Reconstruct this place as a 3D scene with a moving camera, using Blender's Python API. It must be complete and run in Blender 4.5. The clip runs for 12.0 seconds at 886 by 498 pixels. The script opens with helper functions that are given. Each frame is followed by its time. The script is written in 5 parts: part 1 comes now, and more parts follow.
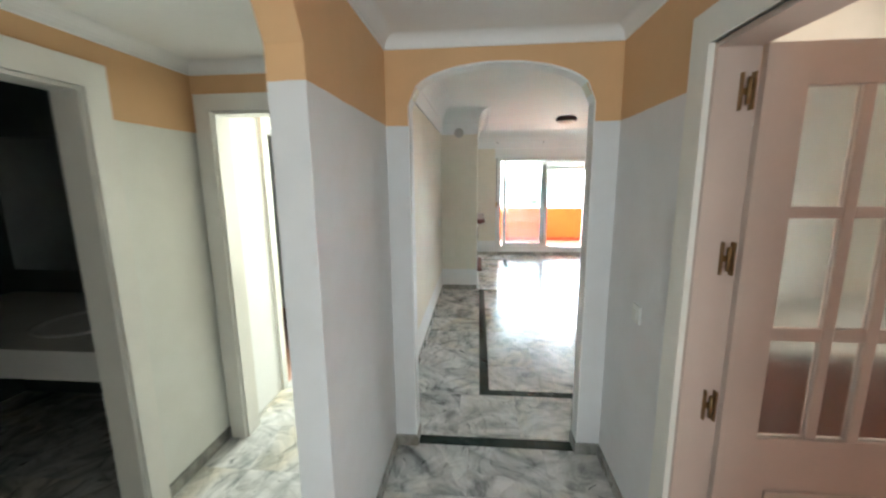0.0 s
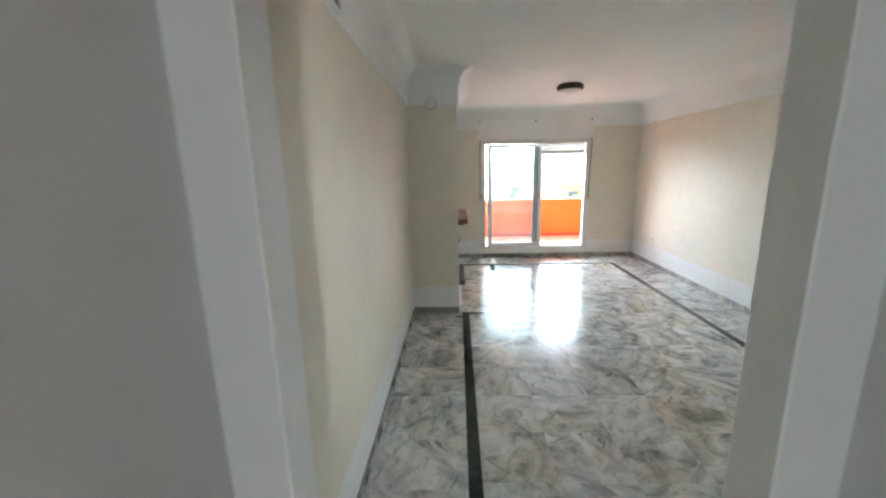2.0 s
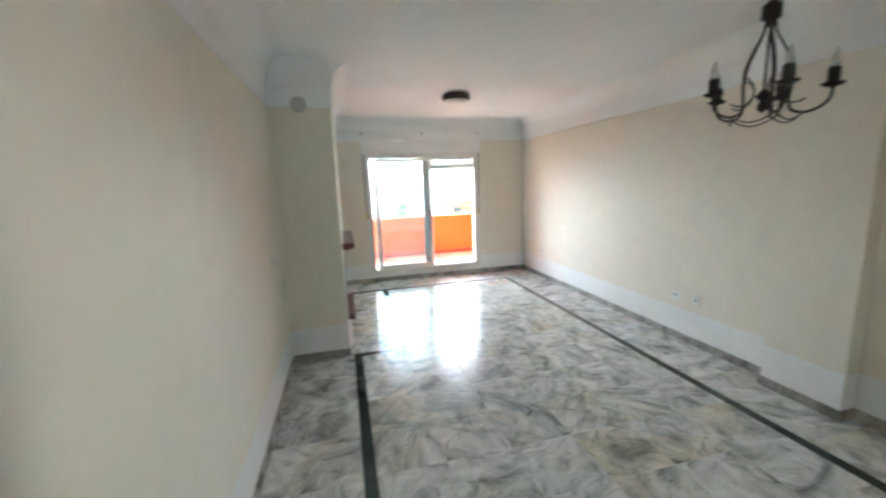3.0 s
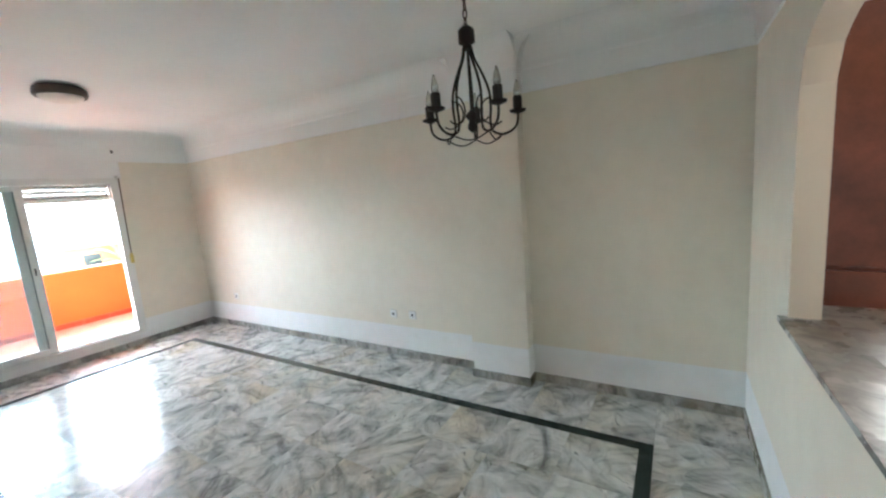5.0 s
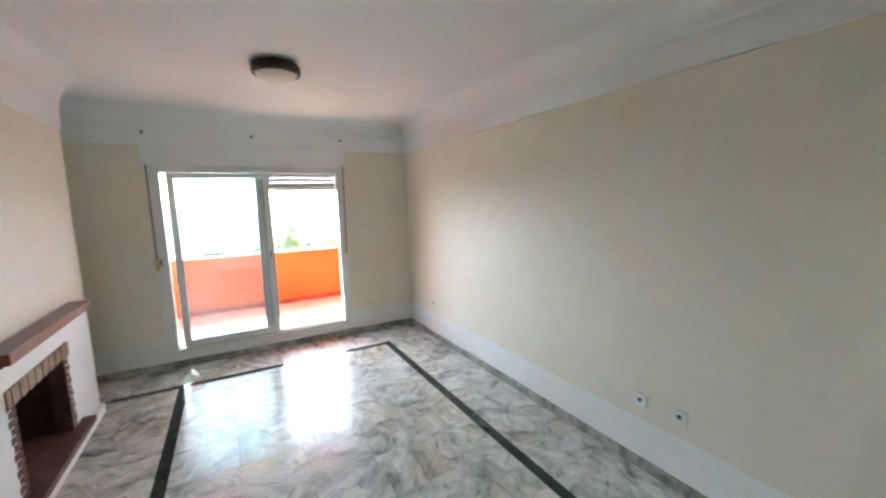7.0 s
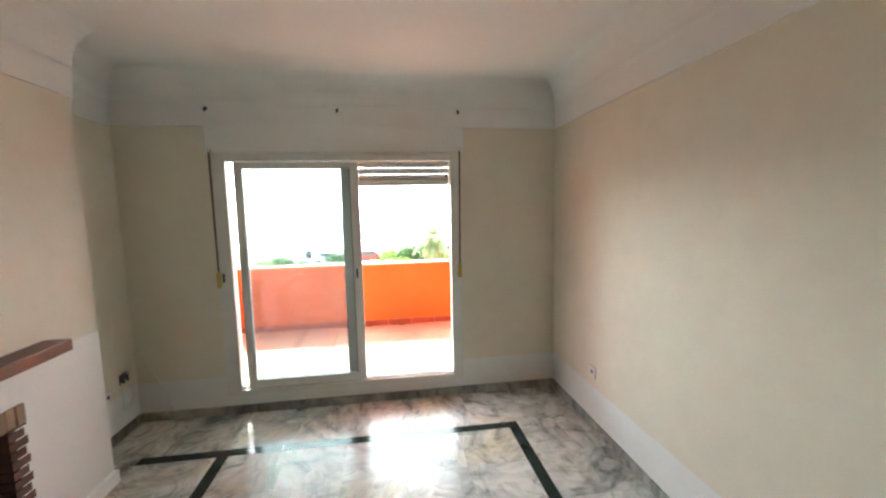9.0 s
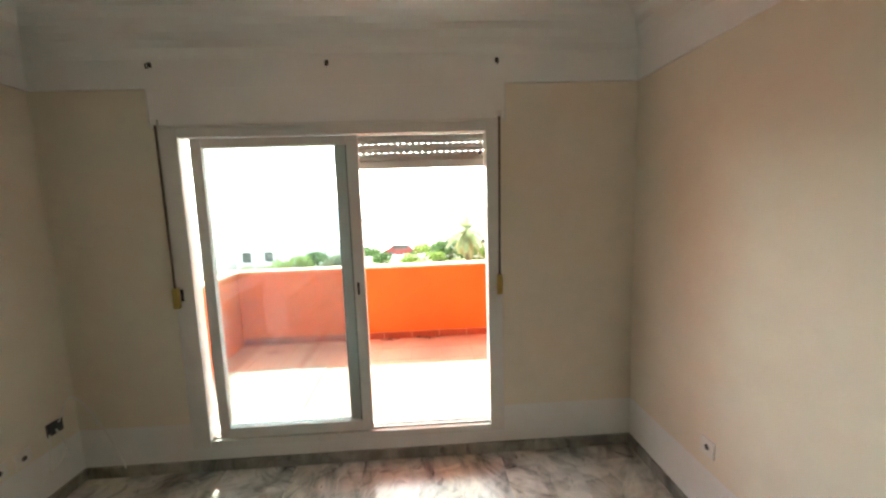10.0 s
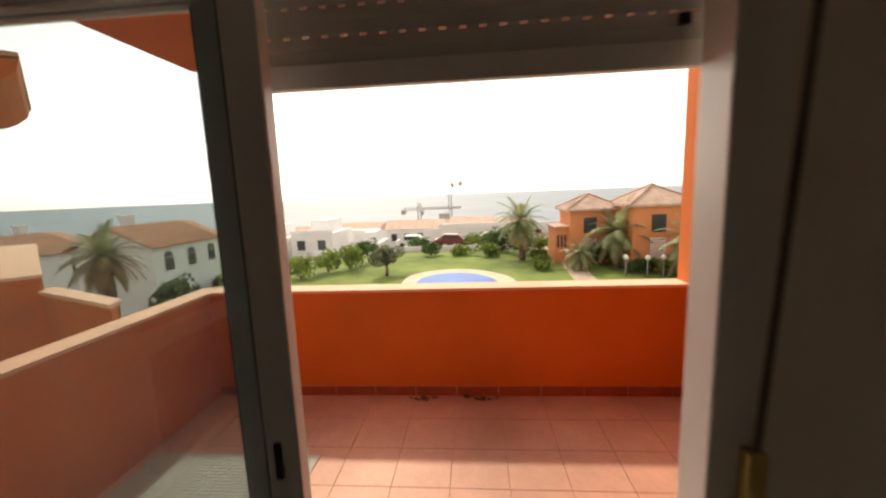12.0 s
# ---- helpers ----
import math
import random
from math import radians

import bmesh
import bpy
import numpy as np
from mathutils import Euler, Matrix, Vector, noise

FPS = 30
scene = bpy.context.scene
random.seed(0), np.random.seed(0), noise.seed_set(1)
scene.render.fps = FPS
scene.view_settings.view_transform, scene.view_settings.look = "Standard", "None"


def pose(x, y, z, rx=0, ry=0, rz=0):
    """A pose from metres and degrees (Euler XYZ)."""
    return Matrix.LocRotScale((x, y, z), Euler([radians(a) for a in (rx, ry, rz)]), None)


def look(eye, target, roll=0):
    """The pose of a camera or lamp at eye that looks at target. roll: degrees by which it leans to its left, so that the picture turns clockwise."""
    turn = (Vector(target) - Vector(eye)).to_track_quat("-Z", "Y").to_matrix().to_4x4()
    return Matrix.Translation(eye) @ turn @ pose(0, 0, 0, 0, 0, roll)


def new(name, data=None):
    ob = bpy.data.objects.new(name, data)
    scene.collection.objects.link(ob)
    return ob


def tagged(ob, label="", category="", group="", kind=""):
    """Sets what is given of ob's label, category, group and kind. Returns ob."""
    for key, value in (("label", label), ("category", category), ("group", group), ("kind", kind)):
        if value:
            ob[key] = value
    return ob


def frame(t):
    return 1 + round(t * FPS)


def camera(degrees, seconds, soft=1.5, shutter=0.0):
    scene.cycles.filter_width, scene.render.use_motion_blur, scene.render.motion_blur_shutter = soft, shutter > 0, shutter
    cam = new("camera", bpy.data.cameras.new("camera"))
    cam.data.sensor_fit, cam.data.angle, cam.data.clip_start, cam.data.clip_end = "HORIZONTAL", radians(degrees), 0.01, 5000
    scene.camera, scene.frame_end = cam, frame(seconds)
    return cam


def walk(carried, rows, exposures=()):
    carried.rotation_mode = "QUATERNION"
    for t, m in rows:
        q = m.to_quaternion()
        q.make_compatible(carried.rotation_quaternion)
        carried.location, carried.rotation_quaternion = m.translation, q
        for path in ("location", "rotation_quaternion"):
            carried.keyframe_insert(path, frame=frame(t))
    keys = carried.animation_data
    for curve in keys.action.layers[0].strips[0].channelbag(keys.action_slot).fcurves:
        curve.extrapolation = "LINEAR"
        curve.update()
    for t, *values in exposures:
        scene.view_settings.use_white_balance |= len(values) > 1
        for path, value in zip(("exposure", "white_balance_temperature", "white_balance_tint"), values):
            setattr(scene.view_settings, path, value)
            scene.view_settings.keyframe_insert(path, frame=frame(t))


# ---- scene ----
cam = camera(97.7, 12.0, soft=2.3, shutter=0.4)
PATH = [
    (0, (0.499, 0.361, 1.626), (0.318, 2.322, 1.274), -0.6),
    (0.5, (0.485, 0.766, 1.632), (0.401, 2.722, 1.223), -1.6),
    (1, (0.531, 1.117, 1.617), (0.325, 3.071, 1.244), -1.5),
    (1.5, (0.538, 1.429, 1.611), (0.293, 3.377, 1.227), -0.4),
    (2, (0.479, 1.826, 1.624), (0.400, 3.782, 1.212), -1.3),
    (2.5, (0.475, 2.175, 1.574), (0.533, 4.141, 1.212), -2.7),
    (3, (0.523, 2.422, 1.587), (1.003, 4.334, 1.248), -2.1),
    (3.5, (0.553, 2.69, 1.58), (1.689, 4.3, 1.24), -1.8),
    (3.7, (0.573, 2.757, 1.574), (1.898, 4.213, 1.22), -2.0),
    (5.3, (0.788, 3.08, 1.591), (2.483, 4.103, 1.306), -4.8),
    (5.5, (0.897, 3.154, 1.609), (2.507, 4.307, 1.325), -5.0),
    (6, (1.111, 3.42, 1.612), (2.463, 4.861, 1.304), -4.0),
    (6.5, (1.317, 3.737, 1.642), (2.522, 5.308, 1.365), -2.4),
    (7, (1.538, 4.041, 1.647), (2.49, 5.781, 1.394), -1.7),
    (7.2, (1.697, 4.168, 1.637), (2.491, 5.986, 1.381), -1.6),
    (8.8, (2.139, 5.406, 1.613), (2.463, 7.37, 1.418), -1.2),
    (9, (2.174, 5.578, 1.607), (2.451, 7.548, 1.397), -1.2),
    (9.5, (2.234, 6.039, 1.606), (2.43, 8.017, 1.377), -1.3),
    (10, (2.306, 6.466, 1.591), (2.408, 8.449, 1.35), -1.9),
    (10.5, (2.336, 6.869, 1.584), (2.362, 8.852, 1.325), -2.3),
    (11, (2.337, 7.285, 1.612), (2.286, 9.267, 1.344), -2.1),
    (11.5, (2.363, 7.713, 1.578), (2.252, 9.69, 1.294), -2.1),
    (12, (2.298, 8.099, 1.596), (2.137, 10.071, 1.305), -2.2),
]
EXPOSURES = [(0.0, 5.35, 5700, -2), (1.0, 5.2, 5780, -2), (2.0, 4.95, 5600, -2), (2.5, 5.0, 5560, -3), (3.5, 5.1, 5430, -3), (5.0, 5.15, 5400, -2), (7.0, 4.7, 5450, -3), (9.0, 4.25, 6200, -3), (10.0, 3.95, 6800, -1), (11.0, 2.9, 7500, 6), (11.5, 2.05, 8000, 11), (12.0, 1.25, 8300, 15)]
walk(cam, [(t, look(eye, target, roll)) for t, eye, target, roll in PATH], EXPOSURES)

# ---- world and sun ----
SUN_TO = Vector((-0.29, 0.88, 1.0)).normalized()
world = bpy.data.worlds.new("sky")
scene.world = world
world.use_nodes = True
_n = world.node_tree.nodes
_sky = _n.new("ShaderNodeTexSky")
_sky.sky_type = "NISHITA"
_sky.sun_disc = False
_sky.sun_elevation = math.asin(SUN_TO.z)
_sky.sun_rotation = math.atan2(SUN_TO.x, SUN_TO.y)
_sky.air_density, _sky.dust_density, _sky.ozone_density = 1.0, 0.7, 1.0
_haze = _n.new("ShaderNodeHueSaturation")
_haze.inputs["Saturation"].default_value = 0.22
world.node_tree.links.new(_sky.outputs[0], _haze.inputs["Color"])
world.node_tree.links.new(_haze.outputs[0], _n["Background"].inputs[0])
_n["Background"].inputs[1].default_value = 0.135
_sl = bpy.data.lights.new("sun", "SUN")
_sl.energy, _sl.angle, _sl.color = 1.3, radians(2.5), (1.0, 0.95, 0.86)
sun = new("sun", _sl)
sun.matrix_world = look(SUN_TO * 30, (0, 0, 0))


def area_lamp(name, eye, target, w, h, watts, color):
    """An area lamp standing in for daylight, with no window opening built behind it."""
    d = bpy.data.lights.new(name, "AREA")
    d.shape, d.size, d.size_y, d.energy, d.color = "RECTANGLE", w, h, watts, color
    o = new(name, d)
    o.matrix_world = look(eye, target)
    return o


# Added lamp that brightens the kitchen behind the door panes; no window stands here.
area_lamp("kitchen_fill_lamp", (3.50, 1.93, 1.5), (2.0, 2.45, 1.4), 0.3, 0.8, 1.6, (1.0, 0.86, 0.76))
area_lamp("bedroom_window_light", (-0.65, 4.85, 1.5), (-0.65, 2.5, 1.2), 0.7, 1.3, 1.7, (1.0, 0.97, 0.88))
# Added fill lamp before the closed end wall, to brighten the hall.
area_lamp("hall_fill_lamp", (0.6, -1.45, 1.6), (0.6, 2.5, 1.3), 0.9, 1.4, 0.65, (1.0, 0.97, 0.94))


# ---- materials ----
def nodes_of(name):
    m = bpy.data.materials.new(name)
    m.use_nodes = True
    t = m.node_tree
    return m, t, t.nodes["Principled BSDF"]


def add(t, kind, **values):
    n = t.nodes.new(kind)
    for k, v in values.items():
        n.inputs[k].default_value = v
    return n


def ramp(t, fac, stops):
    r = t.nodes.new("ShaderNodeValToRGB")
    while len(r.color_ramp.elements) < len(stops):
        r.color_ramp.elements.new(0.5)
    for e, (p, c) in zip(r.color_ramp.elements, stops):
        e.position, e.color = p, (*c, 1)
    t.links.new(fac, r.inputs[0])
    return r.outputs[0]


def mix(t, kind, fac, a, b):
    n = t.nodes.new("ShaderNodeMix")
    n.data_type, n.blend_type = "RGBA", kind
    for slot, v in ((0, fac), (6, a), (7, b)):
        if isinstance(v, bpy.types.NodeSocket):
            t.links.new(v, n.inputs[slot])
        elif slot == 0:
            n.inputs[0].default_value = v
        else:
            n.inputs[slot].default_value = (*v, 1)
    return n.outputs[2]


def place(t):
    return t.nodes.new("ShaderNodeNewGeometry").outputs["Position"]


def noise_at(t, vec, scale, detail=4.0, rough=0.55, distortion=0.0):
    n = add(t, "ShaderNodeTexNoise", Scale=scale, Detail=detail, Roughness=rough, Distortion=distortion)
    if vec is not None:
        t.links.new(vec, n.inputs["Vector"])
    return n.outputs["Fac"]


def relief(t, b, height, strength, distance):
    n = add(t, "ShaderNodeBump", Strength=strength, Distance=distance)
    t.links.new(height, n.inputs["Height"])
    t.links.new(n.outputs[0], b.inputs["Normal"])


def surface(name, color, rough=0.6, metal=0.0, var=0.10, scale=2.0, fine=60.0, bump=0.15, depth=0.002, leaf=0.0):
    """A plain material with stains at a large scale and grain at a small one."""
    m, t, b = nodes_of(name)
    p = place(t)
    big = noise_at(t, p, scale, 5)
    small = noise_at(t, p, fine, 3)
    lo, hi = [c * (1 - var) for c in color], [min(1, c * (1 + var)) for c in color]
    c = ramp(t, big, [(0.3, lo), (0.7, hi)])
    c = mix(t, "MULTIPLY", 0.35, c, ramp(t, small, [(0.3, (1 - var,) * 3), (0.7, (1, 1, 1))]))
    t.links.new(c, b.inputs["Base Color"])
    b.inputs["Roughness"].default_value, b.inputs["Metallic"].default_value = rough, metal
    relief(t, b, small, bump, depth)
    if leaf:
        d, x = t.nodes.new("ShaderNodeBsdfTranslucent"), t.nodes.new("ShaderNodeMixShader")
        t.links.new(c, d.inputs[0])
        x.inputs[0].default_value = leaf
        t.links.new(b.outputs[0], x.inputs[1])
        t.links.new(d.outputs[0], x.inputs[2])
        t.links.new(x.outputs[0], t.nodes["Material Output"].inputs["Surface"])
    return m


def painted_wall(name, lower, upper, line, lower2=None, line2=None):
    """Plaster painted in two colours that meet at a height."""
    m, t, b = nodes_of(name)
    p = place(t)
    z = t.nodes.new("ShaderNodeSeparateXYZ")
    t.links.new(p, z.inputs[0])
    wob = noise_at(t, p, 6, 2)
    s = add(t, "ShaderNodeMath")
    s.operation = "MULTIPLY_ADD"
    t.links.new(wob, s.inputs[0])
    s.inputs[1].default_value = 0.012
    t.links.new(z.outputs[2], s.inputs[2])
    g = add(t, "ShaderNodeMath")
    g.operation = "GREATER_THAN"
    t.links.new(s.outputs[0], g.inputs[0])
    g.inputs[1].default_value = line + 0.006
    c = mix(t, "MIX", g.outputs[0], lower, upper)
    big = noise_at(t, p, 0.9, 5)
    mid = noise_at(t, p, 7, 4)
    c = mix(t, "MULTIPLY", 1.0, c, ramp(t, big, [(0.3, (0.93, 0.925, 0.915)), (0.7, (1, 1, 1))]))
    c = mix(t, "MULTIPLY", 0.5, c, ramp(t, mid, [(0.35, (0.94, 0.935, 0.92)), (0.6, (1, 1, 1))]))
    t.links.new(c, b.inputs["Base Color"])
    b.inputs["Roughness"].default_value = 0.62
    relief(t, b, noise_at(t, p, 38, 5, 0.65), 0.25, 0.003)
    return m


def marble(name, stops, rough, stretch=(1.1, 2.0), turned=True, ochre=True):
    """Polished veined marble; the veins of each tile run their own way."""
    m, t, b = nodes_of(name)
    p = place(t)
    info = t.nodes.new("ShaderNodeObjectInfo")
    vec = p
    if turned:
        a = add(t, "ShaderNodeMath")
        a.operation = "MULTIPLY"
        t.links.new(info.outputs["Random"], a.inputs[0])
        a.inputs[1].default_value = 25.0
        r = t.nodes.new("ShaderNodeVectorRotate")
        r.rotation_type = "Z_AXIS"
        t.links.new(p, r.inputs["Vector"])
        t.links.new(a.outputs[0], r.inputs["Angle"])
        vec = r.outputs[0]
    s = t.nodes.new("ShaderNodeMapping")
    s.inputs["Scale"].default_value = (stretch[0], stretch[1], 1)
    t.links.new(vec, s.inputs["Vector"])
    flow = noise_at(t, s.outputs[0], 1.6, 8, 0.58, 2.2)
    c = ramp(t, flow, stops)
    if ochre:
        w = noise_at(t, s.outputs[0], 0.9, 3, 0.5, 0.8)
        c = mix(t, "MULTIPLY", ramp(t, w, [(0.5, (0, 0, 0)), (0.72, (1, 1, 1))]), c, (0.92, 0.84, 0.68))
    # broken shards, each with strokes running its own way
    warp = add(t, "ShaderNodeTexNoise", Scale=2.2, Detail=3.0, Roughness=0.5)
    t.links.new(vec, warp.inputs["Vector"])
    push = add(t, "ShaderNodeVectorMath")
    push.operation = "MULTIPLY_ADD"
    t.links.new(warp.outputs["Color"], push.inputs[0])
    push.inputs[1].default_value = (0.35, 0.35, 0.0)
    t.links.new(vec, push.inputs[2])
    cell = add(t, "ShaderNodeTexVoronoi", Scale=5.5)
    t.links.new(push.outputs[0], cell.inputs["Vector"])
    tint = t.nodes.new("ShaderNodeSeparateColor")
    t.links.new(cell.outputs["Color"], tint.inputs[0])
    ang = add(t, "ShaderNodeMath")
    ang.operation = "MULTIPLY"
    t.links.new(tint.outputs[0], ang.inputs[0])
    ang.inputs[1].default_value = 1.9
    spin = t.nodes.new("ShaderNodeVectorRotate")
    spin.rotation_type = "Z_AXIS"
    t.links.new(push.outputs[0], spin.inputs["Vector"])
    t.links.new(ang.outputs[0], spin.inputs["Angle"])
    grain = t.nodes.new("ShaderNodeMapping")
    grain.inputs["Scale"].default_value = (1.6, 6.5, 1)
    t.links.new(spin.outputs[0], grain.inputs["Vector"])
    stroke = noise_at(t, grain.outputs[0], 2.3, 6, 0.62, 0.5)
    c = mix(t, "MULTIPLY", 0.85, c, ramp(t, stroke, [(0.30, (0.30, 0.31, 0.32)), (0.43, (0.78, 0.78, 0.77)), (0.55, (1, 1, 1))]))
    c = mix(t, "MULTIPLY", 0.55, c, ramp(t, tint.outputs[1], [(0.0, (0.62, 0.63, 0.64)), (0.35, (0.95, 0.95, 0.95)), (1.0, (1, 1, 1))]))
    fleck = noise_at(t, grain.outputs[0], 3.4, 4, 0.6, 0.8)
    c = mix(t, "MULTIPLY", 0.8, c, ramp(t, fleck, [(0.29, (0.22, 0.24, 0.24)), (0.35, (1, 1, 1))]))
    t.links.new(c, b.inputs["Base Color"])
    b.inputs["Specular IOR Level"].default_value = 0.33
    smear = noise_at(t, p, 5, 4)
    q = ramp(t, smear, [(0.3, (rough,) * 3), (0.75, (rough * 2.0,) * 3)])
    t.links.new(q, b.inputs["Roughness"])
    relief(t, b, noise_at(t, p, 4, 3), 0.10, 0.002)
    return m


def dusty_glass(name, tint, dust, dusty=(0.8, 0.85, 0.82)):
    m, t, b = nodes_of(name)
    b.inputs["Base Color"].default_value = (*tint, 1)
    b.inputs["Roughness"].default_value = 0.0
    b.inputs["IOR"].default_value = 1.45
    b.inputs["Transmission Weight"].default_value = 1.0
    d = t.nodes.new("ShaderNodeBsdfTranslucent")
    d.inputs[0].default_value = (*dusty, 1)
    x = t.nodes.new("ShaderNodeMixShader")
    p = place(t)
    f = ramp(t, noise_at(t, p, 3, 4), [(0.3, (dust * 0.6,) * 3), (0.7, (dust * 1.4,) * 3)])
    t.links.new(f, x.inputs[0])
    t.links.new(b.outputs[0], x.inputs[1])
    t.links.new(d.outputs[0], x.inputs[2])
    t.links.new(x.outputs[0], t.nodes["Material Output"].inputs["Surface"])
    return m


CREAM = (0.84, 0.78, 0.665)
WHITE = (0.87, 0.87, 0.86)
M_ROOM = painted_wall("room_plaster", WHITE, CREAM, 0.31)
M_HALL = painted_wall("hall_plaster", (0.80, 0.80, 0.81), (0.74, 0.47, 0.24), 1.915)
M_CORR = painted_wall("corridor_plaster", (0.82, 0.82, 0.77), (0.74, 0.47, 0.24), 1.90)
M_WHITE = surface("white_plaster", WHITE, 0.65, var=0.05, scale=0.8, fine=45)
M_CEIL = surface("ceiling_paint", (0.88, 0.87, 0.85), 0.75, var=0.05, scale=0.6, fine=40)
M_FRAME = surface("white_lacquered_aluminium", (0.78, 0.77, 0.74), 0.35, var=0.05, scale=4, fine=90, bump=0.03)
# Rubber seal colour, taken from the shaded stile of the rear sash.
M_SEALSHADE = surface("dark_seal_and_stile_shade", (0.20, 0.24, 0.23), 0.5, var=0.1)
M_WOODWHITE = surface("white_lacquered_wood", (0.80, 0.78, 0.72), 0.4, var=0.05, scale=3, fine=80, bump=0.05)
M_MARBLE = marble("grey_veined_marble", [(0.26, (0.17, 0.18, 0.18)), (0.37, (0.42, 0.43, 0.42)), (0.48, (0.66, 0.66, 0.64)), (0.62, (0.82, 0.81, 0.78))], 0.15)
M_SKIRT = marble("grey_marble_skirting", [(0.25, (0.14, 0.14, 0.13)), (0.5, (0.38, 0.37, 0.34)), (0.75, (0.62, 0.60, 0.56))], 0.2, turned=False)
M_GREEN = marble("dark_green_marble", [(0.3, (0.018, 0.026, 0.023)), (0.6, (0.035, 0.05, 0.045)), (0.85, (0.08, 0.10, 0.09))], 0.07, turned=False, ochre=False)
M_IRON = surface("black_wrought_iron", (0.025, 0.018, 0.014), 0.5, 0.4, var=0.3, scale=20, fine=200)
M_BRASS = surface("worn_brass", (0.26, 0.17, 0.08), 0.35, 0.9, var=0.2, scale=30, fine=200)
M_CANDLE = surface("black_candle_socket", (0.03, 0.022, 0.018), 0.55, var=0.2)
M_BRONZE = surface("dark_bronze", (0.06, 0.04, 0.03), 0.4, 0.5, var=0.2, scale=15)
M_OPAL = surface("opal_glass", (0.75, 0.72, 0.66), 0.3, var=0.08, scale=12)
M_MAHOG = surface("mahogany", (0.16, 0.045, 0.025), 0.35, var=0.35, scale=6, fine=90)
M_BRICK = surface("red_brown_brick", (0.40, 0.27, 0.19), 0.85, var=0.3, scale=9, fine=120, bump=0.5)
M_BRICKDARK = surface("dark_red_brick", (0.16, 0.085, 0.07), 0.85, var=0.3, scale=9, fine=120, bump=0.5)
M_SOOT = surface("sooty_firebrick", (0.10, 0.05, 0.04), 0.9, var=0.4, scale=6, fine=90, bump=0.5)
M_PLASTIC = surface("white_plastic", (0.80, 0.79, 0.75), 0.35, var=0.03)
M_DARK = surface("dark_plastic", (0.03, 0.03, 0.03), 0.5, var=0.1)
M_YELLOW = surface("yellowed_plastic", (0.55, 0.42, 0.12), 0.45, var=0.1, scale=12)
M_TAPE = surface("brown_webbing", (0.16, 0.12, 0.09), 0.9, var=0.2, scale=40)
M_SLAT = surface("shutter_slat", (0.62, 0.60, 0.56), 0.45, var=0.06, scale=8)
M_GLASS = dusty_glass("dusty_window_glass", (0.72, 0.79, 0.79), 0.008)
M_FROST = dusty_glass("frosted_glass", (0.95, 0.95, 0.91), 0.05, (0.85, 0.84, 0.78))
M_FROST.node_tree.nodes["Principled BSDF"].inputs["Roughness"].default_value = 0.22
# White lacquer with the kitchen's dim, reddish bounce light mixed into its colour.
M_DOORTINTED = surface("white_lacquered_wood_pink_lit", (0.56, 0.46, 0.40), 0.45, var=0.06, scale=3, fine=80, bump=0.05)
M_MAT = surface("grey_green_outdoor_matting", (0.42, 0.46, 0.42), 0.9, var=0.12, scale=2.5, fine=70, bump=0.5)
# Clay tile lightened so that its colour carries the haze of distance.
M_HAZEROOF = surface("clay_tile_paled_by_haze", (0.55, 0.40, 0.32), 0.9, var=0.2, scale=1.5, fine=12)
M_ORANGE = surface("orange_stucco", (0.60, 0.155, 0.03), 0.85, var=0.12, scale=1.2, fine=50, bump=0.4, depth=0.004)
M_PALEORANGE = surface("pale_orange_coping", (0.80, 0.50, 0.34), 0.8, var=0.12, scale=4)
M_TERRA = surface("terracotta_tile", (0.56, 0.31, 0.22), 0.55, var=0.26, scale=1.4, fine=40, bump=0.15)
M_TERRADARK = surface("dark_terracotta_skirting", (0.30, 0.07, 0.035), 0.6, var=0.25, scale=6)
M_JOINT = surface("cement_joint", (0.52, 0.29, 0.205), 0.9)
M_ROOF = surface("clay_roof_tile", (0.50, 0.25, 0.15), 0.85, var=0.25, scale=2.5, fine=20, bump=0.4)
M_TOWN = surface("whitewash", (0.78, 0.78, 0.77), 0.85, var=0.08, scale=0.4, fine=8)
M_DARKWIN = surface("dark_window", (0.05, 0.055, 0.06), 0.2, var=0.2)
M_CONC = surface("raw_concrete", (0.40, 0.38, 0.36), 0.9, var=0.2, scale=0.5, fine=6)
M_STEEL = surface("grey_crane_steel", (0.30, 0.29, 0.28), 0.6, 0.2, var=0.15)
M_LAWN = surface("mown_lawn", (0.15, 0.22, 0.045), 0.95, var=0.35, scale=0.35, fine=9, bump=0.6, depth=0.03)
M_LEAF = surface("shrub_leaf", (0.075, 0.14, 0.04), 0.6, var=0.5, scale=0.9, fine=6, leaf=0.45)
M_LEAFLIGHT = surface("light_shrub_leaf", (0.19, 0.27, 0.06), 0.6, var=0.4, scale=0.9, fine=6, leaf=0.45)
M_OLIVE = surface("olive_leaf", (0.18, 0.21, 0.12), 0.6, var=0.35, scale=1.2, fine=6, leaf=0.45)
M_PALM = surface("palm_frond", (0.27, 0.31, 0.15), 0.5, var=0.4, scale=0.8, fine=7, leaf=0.45)
M_PALMDRY = surface("dry_palm_frond", (0.30, 0.23, 0.11), 0.7, var=0.3, scale=0.8, fine=7, leaf=0.45)
M_BARK = surface("bark", (0.16, 0.11, 0.075), 0.95, var=0.4, scale=4, fine=30, bump=0.7)
M_POOL = surface("pool_water", (0.015, 0.15, 0.48), 0.3, var=0.12, scale=0.8, fine=5, bump=0.1)
M_POOL.node_tree.nodes["Principled BSDF"].inputs["Specular IOR Level"].default_value = 0.15
